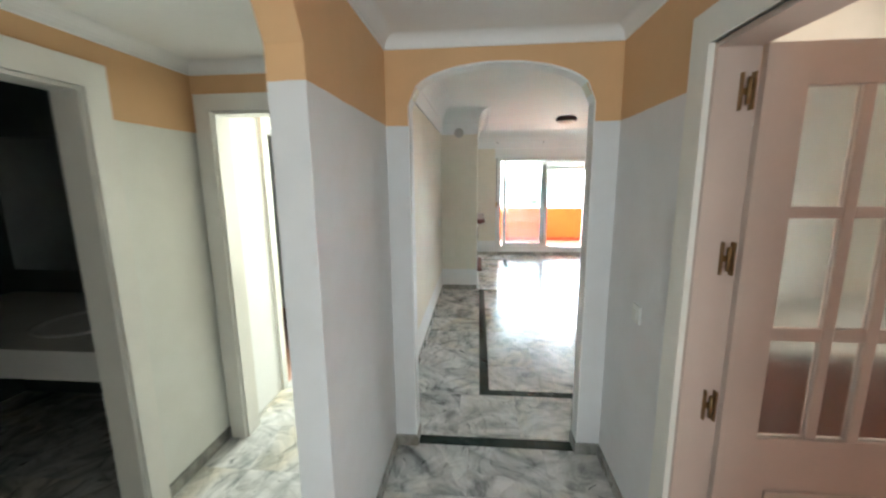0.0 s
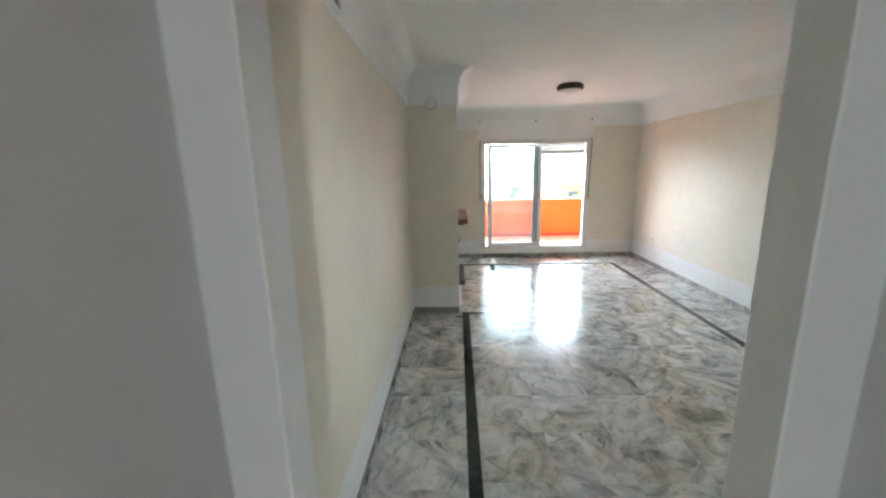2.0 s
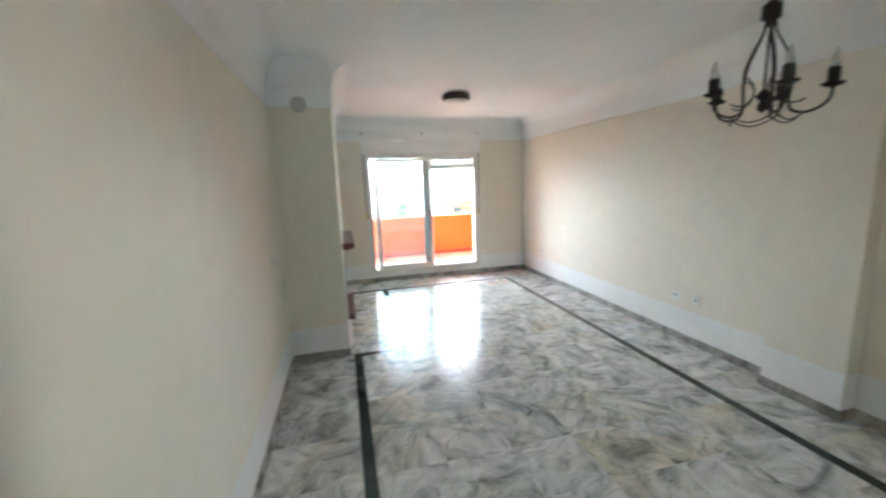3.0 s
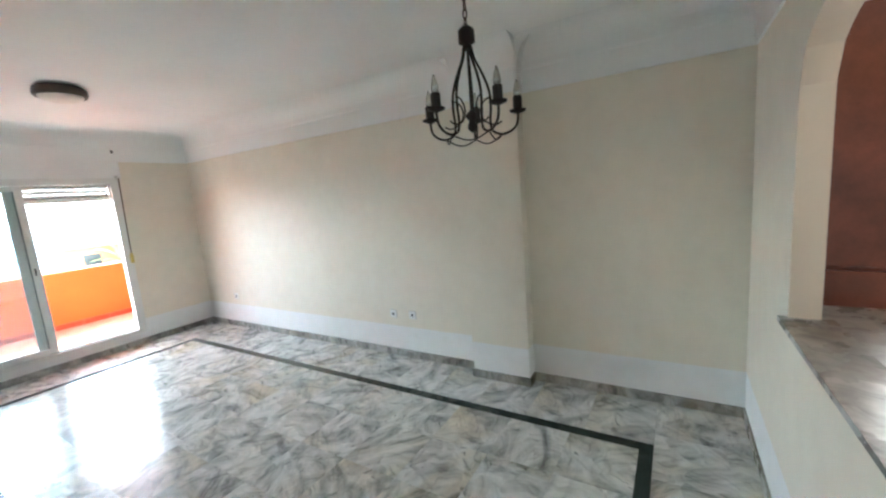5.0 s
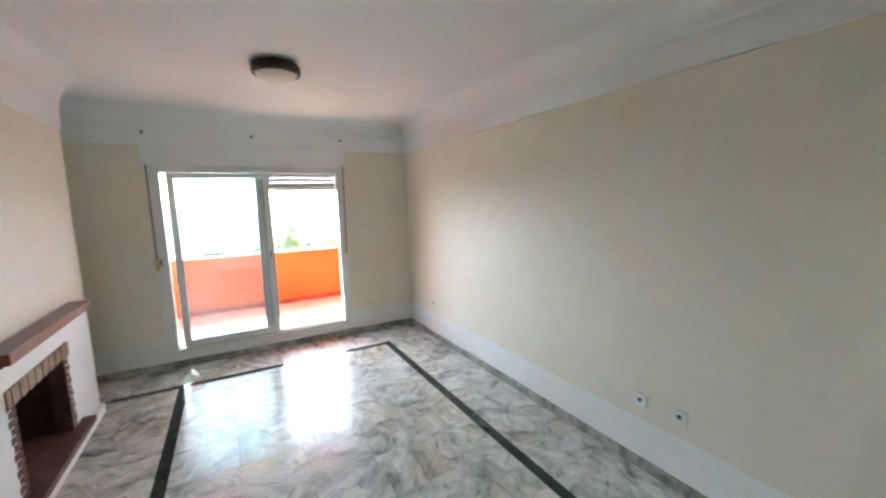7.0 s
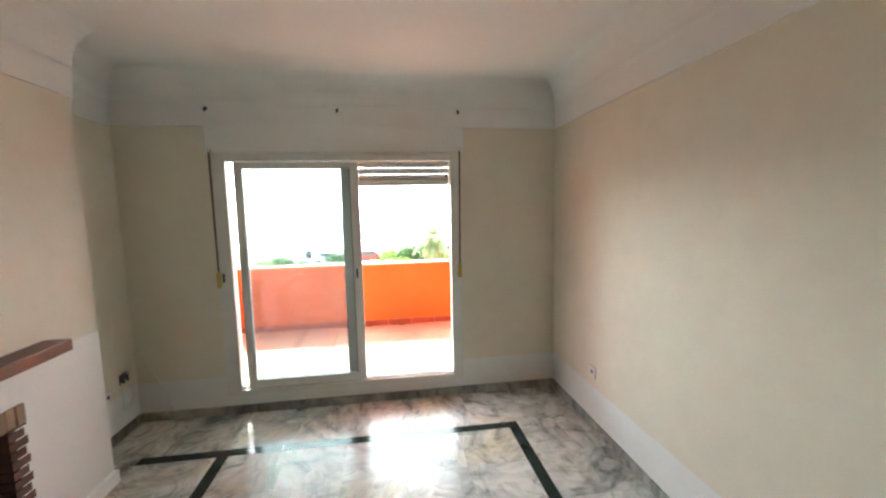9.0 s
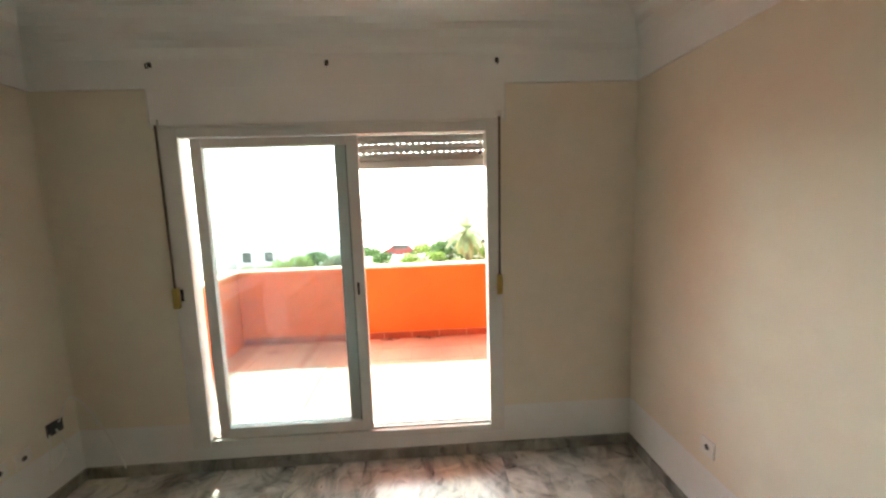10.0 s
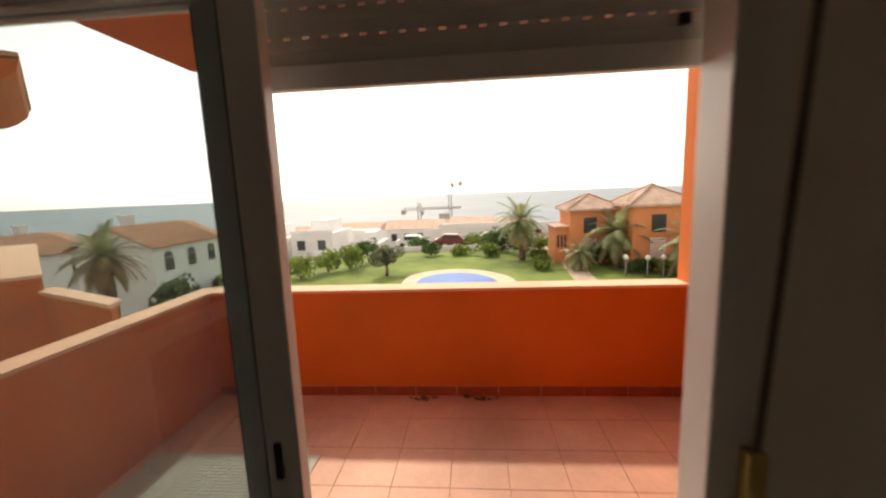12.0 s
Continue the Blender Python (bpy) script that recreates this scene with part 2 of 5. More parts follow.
# Orange stucco of the villas, with the brightening of haze put into the colour.
M_VILLA = surface("orange_stucco_paled_by_haze", (0.68, 0.25, 0.11), 0.88, var=0.1, scale=0.8, fine=20, bump=0.3)
M_DECK = surface("pale_stone_deck", (0.62, 0.50, 0.38), 0.85, var=0.12, scale=1.2)
M_SEA = surface("sea_water", (0.13, 0.19, 0.23), 0.55, var=0.12, scale=0.01, fine=0.2, bump=0.3, depth=0.2)
M_LAND = surface("dry_ground", (0.22, 0.19, 0.12), 0.95, var=0.4, scale=0.15, fine=3)
M_PATH = surface("garden_path", (0.48, 0.36, 0.27), 0.9, var=0.15, scale=0.8)
M_MIRROR = surface("mirror", (0.9, 0.9, 0.9), 0.02, 1.0, var=0.02, bump=0.0)
M_BATH = surface("dark_side_room_wall", (0.10, 0.12, 0.11), 0.3, var=0.2, scale=3)
M_CERAMIC = surface("white_ceramic", (0.75, 0.74, 0.71), 0.12, var=0.04)


# ---- mesh helpers ----
def box(bm, x0, x1, y0, y1, z0, z1):
    v = [bm.verts.new(c) for c in ((x0, y0, z0), (x1, y0, z0), (x1, y1, z0), (x0, y1, z0), (x0, y0, z1), (x1, y0, z1), (x1, y1, z1), (x0, y1, z1))]
    for f in ((0, 3, 2, 1), (4, 5, 6, 7), (0, 1, 5, 4), (1, 2, 6, 5), (2, 3, 7, 6), (3, 0, 4, 7)):
        bm.faces.new([v[i] for i in f])


def slab(bm, pts, vec):
    """A polygon of 3D points, pushed along vec."""
    vec = Vector(vec)
    a = [bm.verts.new(p) for p in pts]
    b = [bm.verts.new(Vector(p) + vec) for p in pts]
    bm.faces.new(a)
    bm.faces.new(b[::-1])
    for i in range(len(a)):
        j = (i + 1) % len(a)
        bm.faces.new((a[j], a[i], b[i], b[j]))


def tube(bm, pts, radii, sides=8, cap=True):
    """A round bar through points."""
    if not isinstance(radii, (list, tuple)):
        radii = [radii] * len(pts)
    rings = []
    pts = [Vector(p) for p in pts]
    up = Vector((0.31, 0.22, 0.93))
    for i, p in enumerate(pts):
        d = (pts[min(i + 1, len(pts) - 1)] - pts[max(i - 1, 0)]).normalized()
        u = d.cross(up)
        if u.length < 0.05:
            u = d.cross(Vector((1, 0, 0)))
        u.normalize()
        w = d.cross(u)
        rings.append([bm.verts.new(p + radii[i] * (u * math.cos(2 * math.pi * k / sides) + w * math.sin(2 * math.pi * k / sides))) for k in range(sides)])
    for a, b in zip(rings, rings[1:]):
        for k in range(sides):
            f = bm.faces.new((a[k], a[(k + 1) % sides], b[(k + 1) % sides], b[k]))
            f.smooth = True
    if cap:
        bm.faces.new(rings[0][::-1])
        bm.faces.new(rings[-1])


def turned(bm, c, profile, sides=24):
    """A body of revolution about the vertical through c: rows of (radius, height)."""
    rings = [[bm.verts.new((c[0] + r * math.cos(2 * math.pi * k / sides), c[1] + r * math.sin(2 * math.pi * k / sides), c[2] + h)) for k in range(sides)] for r, h in profile]
    for a, b in zip(rings, rings[1:]):
        for k in range(sides):
            f = bm.faces.new((a[k], a[(k + 1) % sides], b[(k + 1) % sides], b[k]))
            f.smooth = True
    bm.faces.new(rings[0][::-1])
    bm.faces.new(rings[-1])


def soften(bm, width, segments=2):
    bmesh.ops.bevel(bm, geom=bm.edges[:], offset=width, segments=segments, affect="EDGES", profile=0.6, clamp_overlap=True)


def mesh_of(name, bm, material):
    bmesh.ops.recalc_face_normals(bm, faces=bm.faces[:])
    me = bpy.data.meshes.new(name)
    bm.to_mesh(me)
    bm.free()
    me.materials.append(material)
    return me


def part(name, bm, material, parent=None, label=""):
    ob = new(name, mesh_of(name, bm, material))
    if parent is not None:
        ob.parent = parent
        ob.matrix_parent_inverse = parent.matrix_world.inverted()
    return tagged(ob, label)


def block(name, ext, material, parent=None, label="", bevel=0.0):
    bm = bmesh.new()
    for e in ext if isinstance(ext[0], (tuple, list)) else [ext]:
        box(bm, *e)
    if bevel:
        soften(bm, bevel)
    return part(name, bm, material, parent, label)


def thing(name, at, label, category, group=""):
    ob = new(name)
    ob.location = at
    ob.empty_display_size = 0.1
    bpy.context.view_layer.update()
    return tagged(ob, label, category, group)


def structure(name, ext, material, label, category):
    return tagged(block(name, ext, material), label, category, kind="structure")


def arch_strips(bm, a, b, spring, crown, top, depth, along="x", n=20):
    """The wall over an arched opening from a to b; depth: the wall's two faces."""
    xs = [a + (b - a) * i / n for i in range(n + 1)]
    zs = [spring + (crown - spring) * math.sqrt(max(0, 1 - (2 * i / n - 1) ** 2)) ** 0.85 for i in range(n + 1)]
    for i in range(n):
        quad = [(xs[i], zs[i]), (xs[i + 1], zs[i + 1]), (xs[i + 1], top), (xs[i], top)]
        if along == "x":
            slab(bm, [(u, depth[0], w) for u, w in quad], (0, depth[1] - depth[0], 0))
        else:
            slab(bm, [(depth[0], u, w) for u, w in quad], (depth[1] - depth[0], 0, 0))


# ---- the plan ----
XL, XR, YN, YF, ZC = -0.03, 3.59, 2.61, 8.745, 2.61
HALL_Z, CORR_Z = 2.36, 2.27
BORDER = 0.075

# ---- walls of the living room ----
bm = bmesh.new()
box(bm, -0.15, 0.125, 2.51, YN, 0, 2.75)
box(bm, 1.09, 1.52, 2.51, YN, 0, 2.75)
box(bm, 1.52, 2.66, 2.51, YN, 0, 0.955)
box(bm, 2.66, 3.72, 2.51, YN, 0, 2.75)
arch_strips(bm, 0.125, 1.09, 2.015, 2.218, 2.75, (2.512, YN))
arch_strips(bm, 1.52, 2.66, 1.86, 2.10, 2.75, (2.51, YN))
wall_near = tagged(part("wall_south", bm, M_ROOM), "cream plaster wall with an arched passage and an arched serving hatch", "wall", kind="structure")
bm = bmesh.new()
box(bm, 0.0, 0.125, 2.5, 2.51, 0, HALL_Z)
box(bm, 1.09, 1.22, 2.5, 2.51, 0, HALL_Z)
arch_strips(bm, 0.125, 1.09, 2.015, 2.218, HALL_Z, (2.5, 2.512))
tagged(part("wall_hall_arch", bm, M_HALL), "hall face of the arch wall, white below a peach band", "wall", kind="structure")
bm = bmesh.new()
box(bm, 0.122, 0.128, 2.496, 2.614, 0, 2.015)
box(bm, 1.087, 1.093, 2.496, 2.614, 0, 2.015)
_n2 = 24
_cv = [(0.125 + 0.965 * i / _n2, 2.015 + 0.203 * math.sqrt(max(0, 1 - (2 * i / _n2 - 1) ** 2)) ** 0.85) for i in range(_n2 + 1)]
for (u0, w0), (u1, w1) in zip(_cv, _cv[1:]):
    slab(bm, [(u0, 2.496, w0 - 0.004), (u1, 2.496, w1 - 0.004), (u1, 2.496, w1 + 0.006), (u0, 2.496, w0 + 0.006)], (0, 0.118, 0))
tagged(part("trim_arch_lining", bm, M_WHITE), "white painted inside of the arch", "arch", kind="structure")
structure("wall_west", [(-0.15, XL, YN, 8.05, 0, 2.75), (-0.15, 0.22, 8.03, 8.9, 0, 2.75)], M_ROOM, "cream plaster wall over a white painted band", "wall")
structure("wall_east", (XR, 3.72, YN, 8.9, 0, 2.75), M_ROOM, "long cream plaster wall over a white painted band", "wall")
structure("wall_column", (3.467, XR + 0.01, 3.98, 4.47, 0, 2.7), M_ROOM, "shallow cream plaster pillar on the long wall", "pillar")
structure("wall_north", [(0.2, 0.865, YF, 8.93, 0, 2.75), (2.775, XR, YF, 8.93, 0, 2.75), (0.865, 2.775, YF, 8.93, 0, 0.15), (0.865, 2.775, YF, 8.93, 2.25, 2.75)], M_ROOM, "cream plaster end wall round the terrace door", "wall")
structure("ceiling", (-0.15, 3.72, 2.5, 8.9, ZC, 2.8), M_CEIL, "plain white living room ceiling", "ceiling")


def cove(name, a, b, inward, parent=None):
    """A concave plaster cornice along a wall from a to b; inward: the way into the room."""
    prof = [(0.012, 2.25), (0.014, 2.40)]
    for i in range(9):
        u = radians(90 * i / 8)
        prof.append((0.02 + 0.17 * (1 - math.cos(u)), 2.42 + 0.19 * math.sin(u) - 0.002))
    pts = [(0.0, 2.25)] + prof + [(0.0, ZC - 0.002)]
    bm = bmesh.new()
    a3, i3 = Vector((*a, 0)), Vector((*inward, 0))
    slab(bm, [a3 + i3 * u + Vector((0, 0, w)) for u, w in pts], Vector((*b, 0)) - a3)
    ob = part(name, bm, M_WHITE)
    return tagged(ob, "white concave plaster cornice", "cornice", kind="structure")


cove("cornice_north", (0.2, YF), (XR, YF), (0, -1))
cove("cornice_east", (XR, YN), (XR, 3.98), (-1, 0))
cove("cornice_east_far", (XR, 4.47), (XR, YF), (-1, 0))
cove("cornice_pillar", (3.467, 3.966), (3.467, 4.484), (-1, 0))
cove("cornice_pillar_near", (3.455, 3.98), (XR, 3.98), (0, -1))
cove("cornice_pillar_far", (3.455, 4.47), (XR, 4.47), (0, 1))
cove("cornice_south", (XL, YN), (XR, YN), (0, 1))
cove("cornice_west", (XL, YN), (XL, 6.01), (1, 0))
cove("cornice_chimney_near", (XL, 6.01), (0.494, 6.01), (0, -1))
cove("cornice_chimney", (0.48, 5.996), (0.48, 8.044), (1, 0))
cove("cornice_chimney_far", (0.2, 8.03), (0.494, 8.03), (0, 1))
cove("cornice_west_far", (0.22, 8.03), (0.22, YF), (1, 0))


def skirting(name, ext):
    ob = block(name, ext, M_SKIRT, bevel=0.002)
    return tagged(ob, "low grey marble skirting", "skirting", kind="structure")


SK = 0.07
skirting("baseboard_north", (0.22, XR, YF - 0.012, YF + 0.001, 0, SK))
skirting("baseboard_east", (XR - 0.012, XR + 0.001, YN, 3.98, 0, SK))
skirting("baseboard_east_far", (XR - 0.012, XR + 0.001, 4.47, YF - 0.012, 0, SK))
skirting("baseboard_pillar", (3.455, 3.468, 3.968, 4.482, 0, SK))
skirting("baseboard_pillar_near", (3.468, XR - 0.012, 3.968, 3.981, 0, SK))
skirting("baseboard_pillar_far", (3.468, XR - 0.012, 4.469, 4.482, 0, SK))
skirting("baseboard_south", (1.09, XR - 0.012, YN - 0.001, YN + 0.012, 0, SK))
skirting("baseboard_south_west", (XL + 0.012, 0.125, YN - 0.001, YN + 0.012, 0, SK))
skirting("baseboard_west", (XL - 0.001, XL + 0.012, YN, 6.0, 0, SK))
skirting("baseboard_chimney_near", (XL + 0.012, 0.48, 5.998, 6.011, 0, SK))
skirting("baseboard_west_far", (0.219, 0.232, 8.042, YF - 0.012, 0, SK))
skirting("baseboard_chimney_far", (0.22, 0.48, 8.03, 8.042, 0, SK))
skirting("baseboard_hall_arch_west", (0.0, 0.125, 2.488, 2.501, 0, SK))
skirting("baseboard_hall_arch_east", (1.09, 1.22, 2.488, 2.501, 0, SK))
skirting("baseboard_arch_west", (0.124, 0.136, 2.488, YN + 0.012, 0, SK))
skirting("baseboard_arch_east", (1.079, 1.091, 2.488, YN + 0.012, 0, SK))
skirting("baseboard_hall_west", (-0.001, 0.012, 1.51, 2.488, 0, SK))
skirting("baseboard_hall_east", (1.208, 1.221, 1.83, 2.488, 0, SK))
skirting("baseboard_corridor", (-1.101, -1.088, 1.98, 2.49, 0, SK))
skirting("baseboard_corridor_end", (-1.101, -1.088, 2.62, 3.10, 0, SK))

# ---- hall, corridor and side rooms ----
bm = bmesh.new()
box(bm, -0.12, 0.0, 1.51, 2.51, 0, 2.75)
box(bm, -0.12, 0.0, -1.5, 0.45, 0, 2.75)
arch_strips(bm, 0.45, 1.51, 2.015, 2.218, 2.75, (-0.12, 0.0), along="y")
tagged(part("wall_hall_west", bm, M_HALL), "white hall wall with a peach band and an arched opening", "wall", kind="structure")
structure("wall_hall_east", [(1.22, 1.34, 1.706, 2.51, 0, 2.75), (1.22, 1.34, -1.5, 0.95, 0, 2.75), (1.22, 1.34, 0.95, 1.706, 2.03, 2.75)], M_HALL, "white hall wall with a peach band round a doorway", "wall")
structure("wall_hall_south", (-3.2, 3.72, -1.62, -1.5, 0, 2.75), M_HALL, "white hall end wall with a peach band", "wall")
structure("wall_corridor_west", [(-1.22, -1.1, 1.87, 2.5, 0, 2.75), (-1.22, -1.1, -1.5, 1.12, 0, 2.75), (-1.22, -1.1, 1.12, 1.87, 2.01, 2.75)], M_CORR, "off-white corridor wall with a peach band round the bathroom doorway", "wall")
structure("wall_corridor_north", [(-1.22, -0.987, 2.5, 2.62, 0, 2.75), (-0.987, -0.25, 2.5, 2.62, 2.013, 2.75), (-0.25, -0.12, 2.5, 2.62, 0, 2.75)], M_CORR, "off-white corridor end wall with a peach band over the doorway", "wall")
structure("wall_bedroom_west", [(-1.22, -1.045, 2.62, 3.13, 0, 2.75), (-1.22, -1.045, 3.85, 5.0, 0, 2.75), (-1.22, -1.045, 3.13, 3.85, 2.0, 2.75)], M_WHITE, "white inner corridor wall with a dark doorway", "wall")
structure("wall_bedroom_north", (-2.4, -0.15, 5.0, 5.1, 0, 2.75), M_WHITE, "white wall closing the inner corridor", "wall")
# The darkness inside the inner doorway is put into the colour of these walls.
structure("wall_bedroom_side", [(-2.4, -2.3, 3.05, 5.0, 0, 2.75), (-2.3, -1.22, 3.0, 3.1, 0, 2.75)], M_BATH, "wall behind the inner doorway, coloured dark for the unlit room", "wall")
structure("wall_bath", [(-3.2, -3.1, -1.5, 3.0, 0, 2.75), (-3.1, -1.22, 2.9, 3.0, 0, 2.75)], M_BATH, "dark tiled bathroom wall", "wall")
structure("wall_kitchen_east", (XR, 3.72, -1.5, 2.51, 0, 2.75), M_WHITE, "white kitchen wall", "wall")
structure("ceiling_hall", (-0.05, 1.30, -1.5, 2.51, HALL_Z, 2.44), M_CEIL, "white hall ceiling", "ceiling")
structure("ceiling_corridor", (-1.15, -0.06, -1.5, 2.55, CORR_Z, 2.36), M_CEIL, "white corridor ceiling", "ceiling")
structure("ceiling_side", [(-3.2, -1.15, -1.5, 3.05, 2.45, 2.5), (-2.4, -0.1, 2.55, 5.1, 2.45, 2.5), (1.30, 3.72, -1.5, 2.55, 2.45, 2.5)], M_CEIL, "white ceilings of the side rooms", "ceiling")


def small_cornice(name, a, b, inward, top):
    bm = bmesh.new()
    a3, i3 = Vector((*a, 0)), Vector((*inward, 0))
    pts = [(0, top - 0.065)] + [(0.008 + 0.06 * (1 - math.cos(radians(15 * i))), top - 0.062 + 0.06 * math.sin(radians(15 * i))) for i in range(7)] + [(0, top - 0.001)]
    slab(bm, [a3 + i3 * u + Vector((0, 0, w)) for u, w in pts], Vector((*b, 0)) - a3)
    tagged(part(name, bm, M_WHITE), "narrow white plaster cornice", "cornice", kind="structure")


small_cornice("trim_hall_north", (0, 2.5), (1.22, 2.5), (0, -1), HALL_Z)
small_cornice("trim_hall_west", (0, -1.5), (0, 2.5), (1, 0), HALL_Z)
small_cornice("trim_hall_east", (1.22, -1.5), (1.22, 2.5), (-1, 0), HALL_Z)
small_cornice("trim_corridor_north", (-1.1, 2.5), (-0.12, 2.5), (0, -1), CORR_Z)
small_cornice("trim_corridor_west", (-1.1, -1.5), (-1.1, 2.5), (1, 0), CORR_Z)


def casing(name, axis, face, a, b, top, out, width=0.105, thick=0.022, floor=0.0):
    """A stepped door casing round an opening from a to b on a wall face; out: the way off the wall."""
    ob = thing(name, (face, a, 0) if axis == "y" else (a, face, 0), "white lacquered wooden door casing", "door frame")
    for nm, u0, u1, z0, z1 in (("jamb_casing", a - width, a, floor, top + width), ("jamb_casing", b, b + width, floor, top + width), ("head_casing", a, b, top, top + width)):
        bm = bmesh.new()
        for k, t in ((0.0, thick), (0.03, thick * 0.6)):
            lo, hi = (face, face + out * t) if out > 0 else (face + out * t, face)
            uu0, uu1 = (u0 + k * (nm != "head_casing") * (u0 < a), u1 - k * (nm != "head_casing") * (u0 >= b)) if k == 0 else (u0 + 0.006, u1 - 0.006)
            if axis == "y":
                box(bm, lo, hi, uu0, uu1, z0, z1 - k * 0.2)
            else:
                box(bm, uu0, uu1, lo, hi, z0, z1 - k * 0.2)
        part(nm, bm, M_WOODWHITE, ob)
    return tagged(ob, kind="structure")


casing("door_1", "y", 1.22, 0.95, 1.706, 2.03, -1)
casing("door_2", "y", -1.1, 1.12, 1.87, 2.01, 1)
casing("door_3", "x", 2.5, -0.987, -0.25, 2.013, -1, 0.09)
casing("door_4", "y", -1.045, 3.13, 3.85, 2.0, 1, 0.07)
for nm, ext in (("door_lining_kitchen", [(1.218, 1.345, 1.69, 1.708, 0, 2.03), (1.218, 1.345, 0.948, 0.966, 0, 2.03), (1.218, 1.345, 0.966, 1.69, 2.012, 2.032)]),
                ("door_lining_bath", [(-1.225, -1.097, 1.855, 1.872, 0, 2.01), (-1.225, -1.097, 1.118, 1.135, 0, 2.01), (-1.225, -1.097, 1.135, 1.855, 1.995, 2.012)]),
                ("door_lining_corridor", [(-0.989, -0.972, 2.497, 2.625, 0, 2.013), (-0.265, -0.248, 2.497, 2.625, 0, 2.013), (-0.972, -0.265, 2.497, 2.625, 1.998, 2.015)])):
    structure(nm, ext, M_DOORTINTED if nm == "door_lining_kitchen" else M_WOODWHITE, "lacquered wooden door lining", "door frame")

# glazed kitchen door, open at a right angle into the kitchen
door = thing("glazed_door", (1.36, 1.69, 0.02), "open white wooden kitchen door with frosted glass panes, coloured as in dim pink light", "door")
DX0, DX1, DY0, DY1 = 1.352, 2.082, 1.672, 1.708
cols = [(1.474, 1.632), (1.668, 1.766), (1.802, 1.96)]
rows_z = [(0.722, 1.083), (1.128, 1.494), (1.531, 1.893)]
bm = bmesh.new()
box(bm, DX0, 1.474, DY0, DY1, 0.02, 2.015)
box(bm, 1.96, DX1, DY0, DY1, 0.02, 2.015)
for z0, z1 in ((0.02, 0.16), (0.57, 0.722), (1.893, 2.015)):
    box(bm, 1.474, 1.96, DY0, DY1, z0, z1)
part("door_frame", bm, M_DOORTINTED, door)
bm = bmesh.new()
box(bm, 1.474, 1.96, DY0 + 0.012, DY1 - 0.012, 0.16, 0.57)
part("lower_panel", bm, M_DOORTINTED, door)
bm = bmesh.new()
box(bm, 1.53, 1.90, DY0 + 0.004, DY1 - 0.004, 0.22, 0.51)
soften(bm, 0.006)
part("raised_panel", bm, M_DOORTINTED, door)
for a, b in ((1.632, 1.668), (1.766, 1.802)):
    block("glazing_bar", (a, b, DY0 + 0.004, DY1 - 0.004, 0.722, 1.893), M_DOORTINTED, door, bevel=0.004)
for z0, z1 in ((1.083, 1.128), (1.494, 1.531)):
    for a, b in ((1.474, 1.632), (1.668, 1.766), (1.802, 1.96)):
        block("glazing_bar", (a, b, DY0 + 0.004, DY1 - 0.004, z0, z1), M_DOORTINTED, door, bevel=0.004)
for a, b in cols:
    for z0, z1 in rows_z:
        block("pane", (a, b, 1.687, 1.693, z0, z1), M_FROST, door, "frosted glass pane")
for z in (0.836, 1.362, 1.881):
    bm = bmesh.new()
    box(bm, 1.291, 1.297, 1.678, 1.692, z - 0.055, z + 0.055)
    box(bm, 1.322, 1.328, 1.670, 1.690, z - 0.055, z + 0.055)
    box(bm, 1.297, 1.322, 1.680, 1.686, z - 0.010, z + 0.010)
    tube(bm, [(1.31, 1.672, z - 0.04), (1.31, 1.672, z + 0.04)], 0.007)
    part("hinge", bm, M_BRASS, door, "worn brass hinge")

# kitchen behind the door and the hatch
cab = thing("kitchen_cabinet", (2.5, 2.2, 0), "dark red mahogany kitchen base cabinet with a stone top", "cabinet")
block("body", (1.42, 3.0, 1.95, 2.505, 0.1, 0.90), M_MAHOG, cab, bevel=0.004)
block("plinth", (1.44, 2.98, 2.0, 2.5, 0, 0.1), M_DARK, cab)
block("worktop", (1.40, 3.0, 1.92, 2.508, 0.90, 0.94), M_SKIRT, cab, bevel=0.004)
for i in range(3):
    d = block("cabinet_door", (1.43 + 0.525 * i, 1.94 + 0.525 * i, 1.93, 1.95, 0.12, 0.88), M_MAHOG, cab, bevel=0.004)
    block("handle", (1.90 + 0.525 * i, 1.915 + 0.525 * i, 1.91, 1.93, 0.6, 0.74), M_BRASS, d)
tall = thing("tall_cabinet", (3.3, 2.1, 0), "tall dark mahogany kitchen cabinet", "cabinet")
block("body", (3.02, 3.585, 2.12, 2.505, 0, 2.2), M_MAHOG, tall, bevel=0.004)
for z0, z1 in ((0.1, 1.1), (1.12, 2.18)):
    d = block("cabinet_door", (3.0, 3.02, 2.14, 2.49, z0, z1), M_MAHOG, tall, bevel=0.004)
    block("handle", (2.985, 3.0, 2.18, 2.195, z0 + 0.4, z0 + 0.55), M_BRASS, d)
structure("hatch_sill", (1.50, 2.68, 2.47, 2.64, 0.955, 0.975), M_SKIRT, "grey marble sill of the serving hatch", "sill")

# bathroom washbasin
van = thing("washbasin", (-2.0, 2.45, 0), "pale marble vanity top with an oval basin and dark mixer tap", "washbasin")
bm = bmesh.new()
box(bm, -3.0, -1.30, 1.95, 2.895, 0.79, 0.825)
box(bm, -3.0, -1.30, 1.95, 1.975, 0.67, 0.79)
box(bm, -1.325, -1.30, 1.975, 2.895, 0.67, 0.79)
part("vanity_top", bm, M_CERAMIC, van, "pale marble vanity top")
bm = bmesh.new()
turned(bm, (-1.78, 2.33, 0.825), [(0.10, -0.10), (0.19, -0.04), (0.24, 0.0), (0.25, 0.012), (0.235, 0.014), (0.21, 0.0), (0.12, -0.06)], 28)
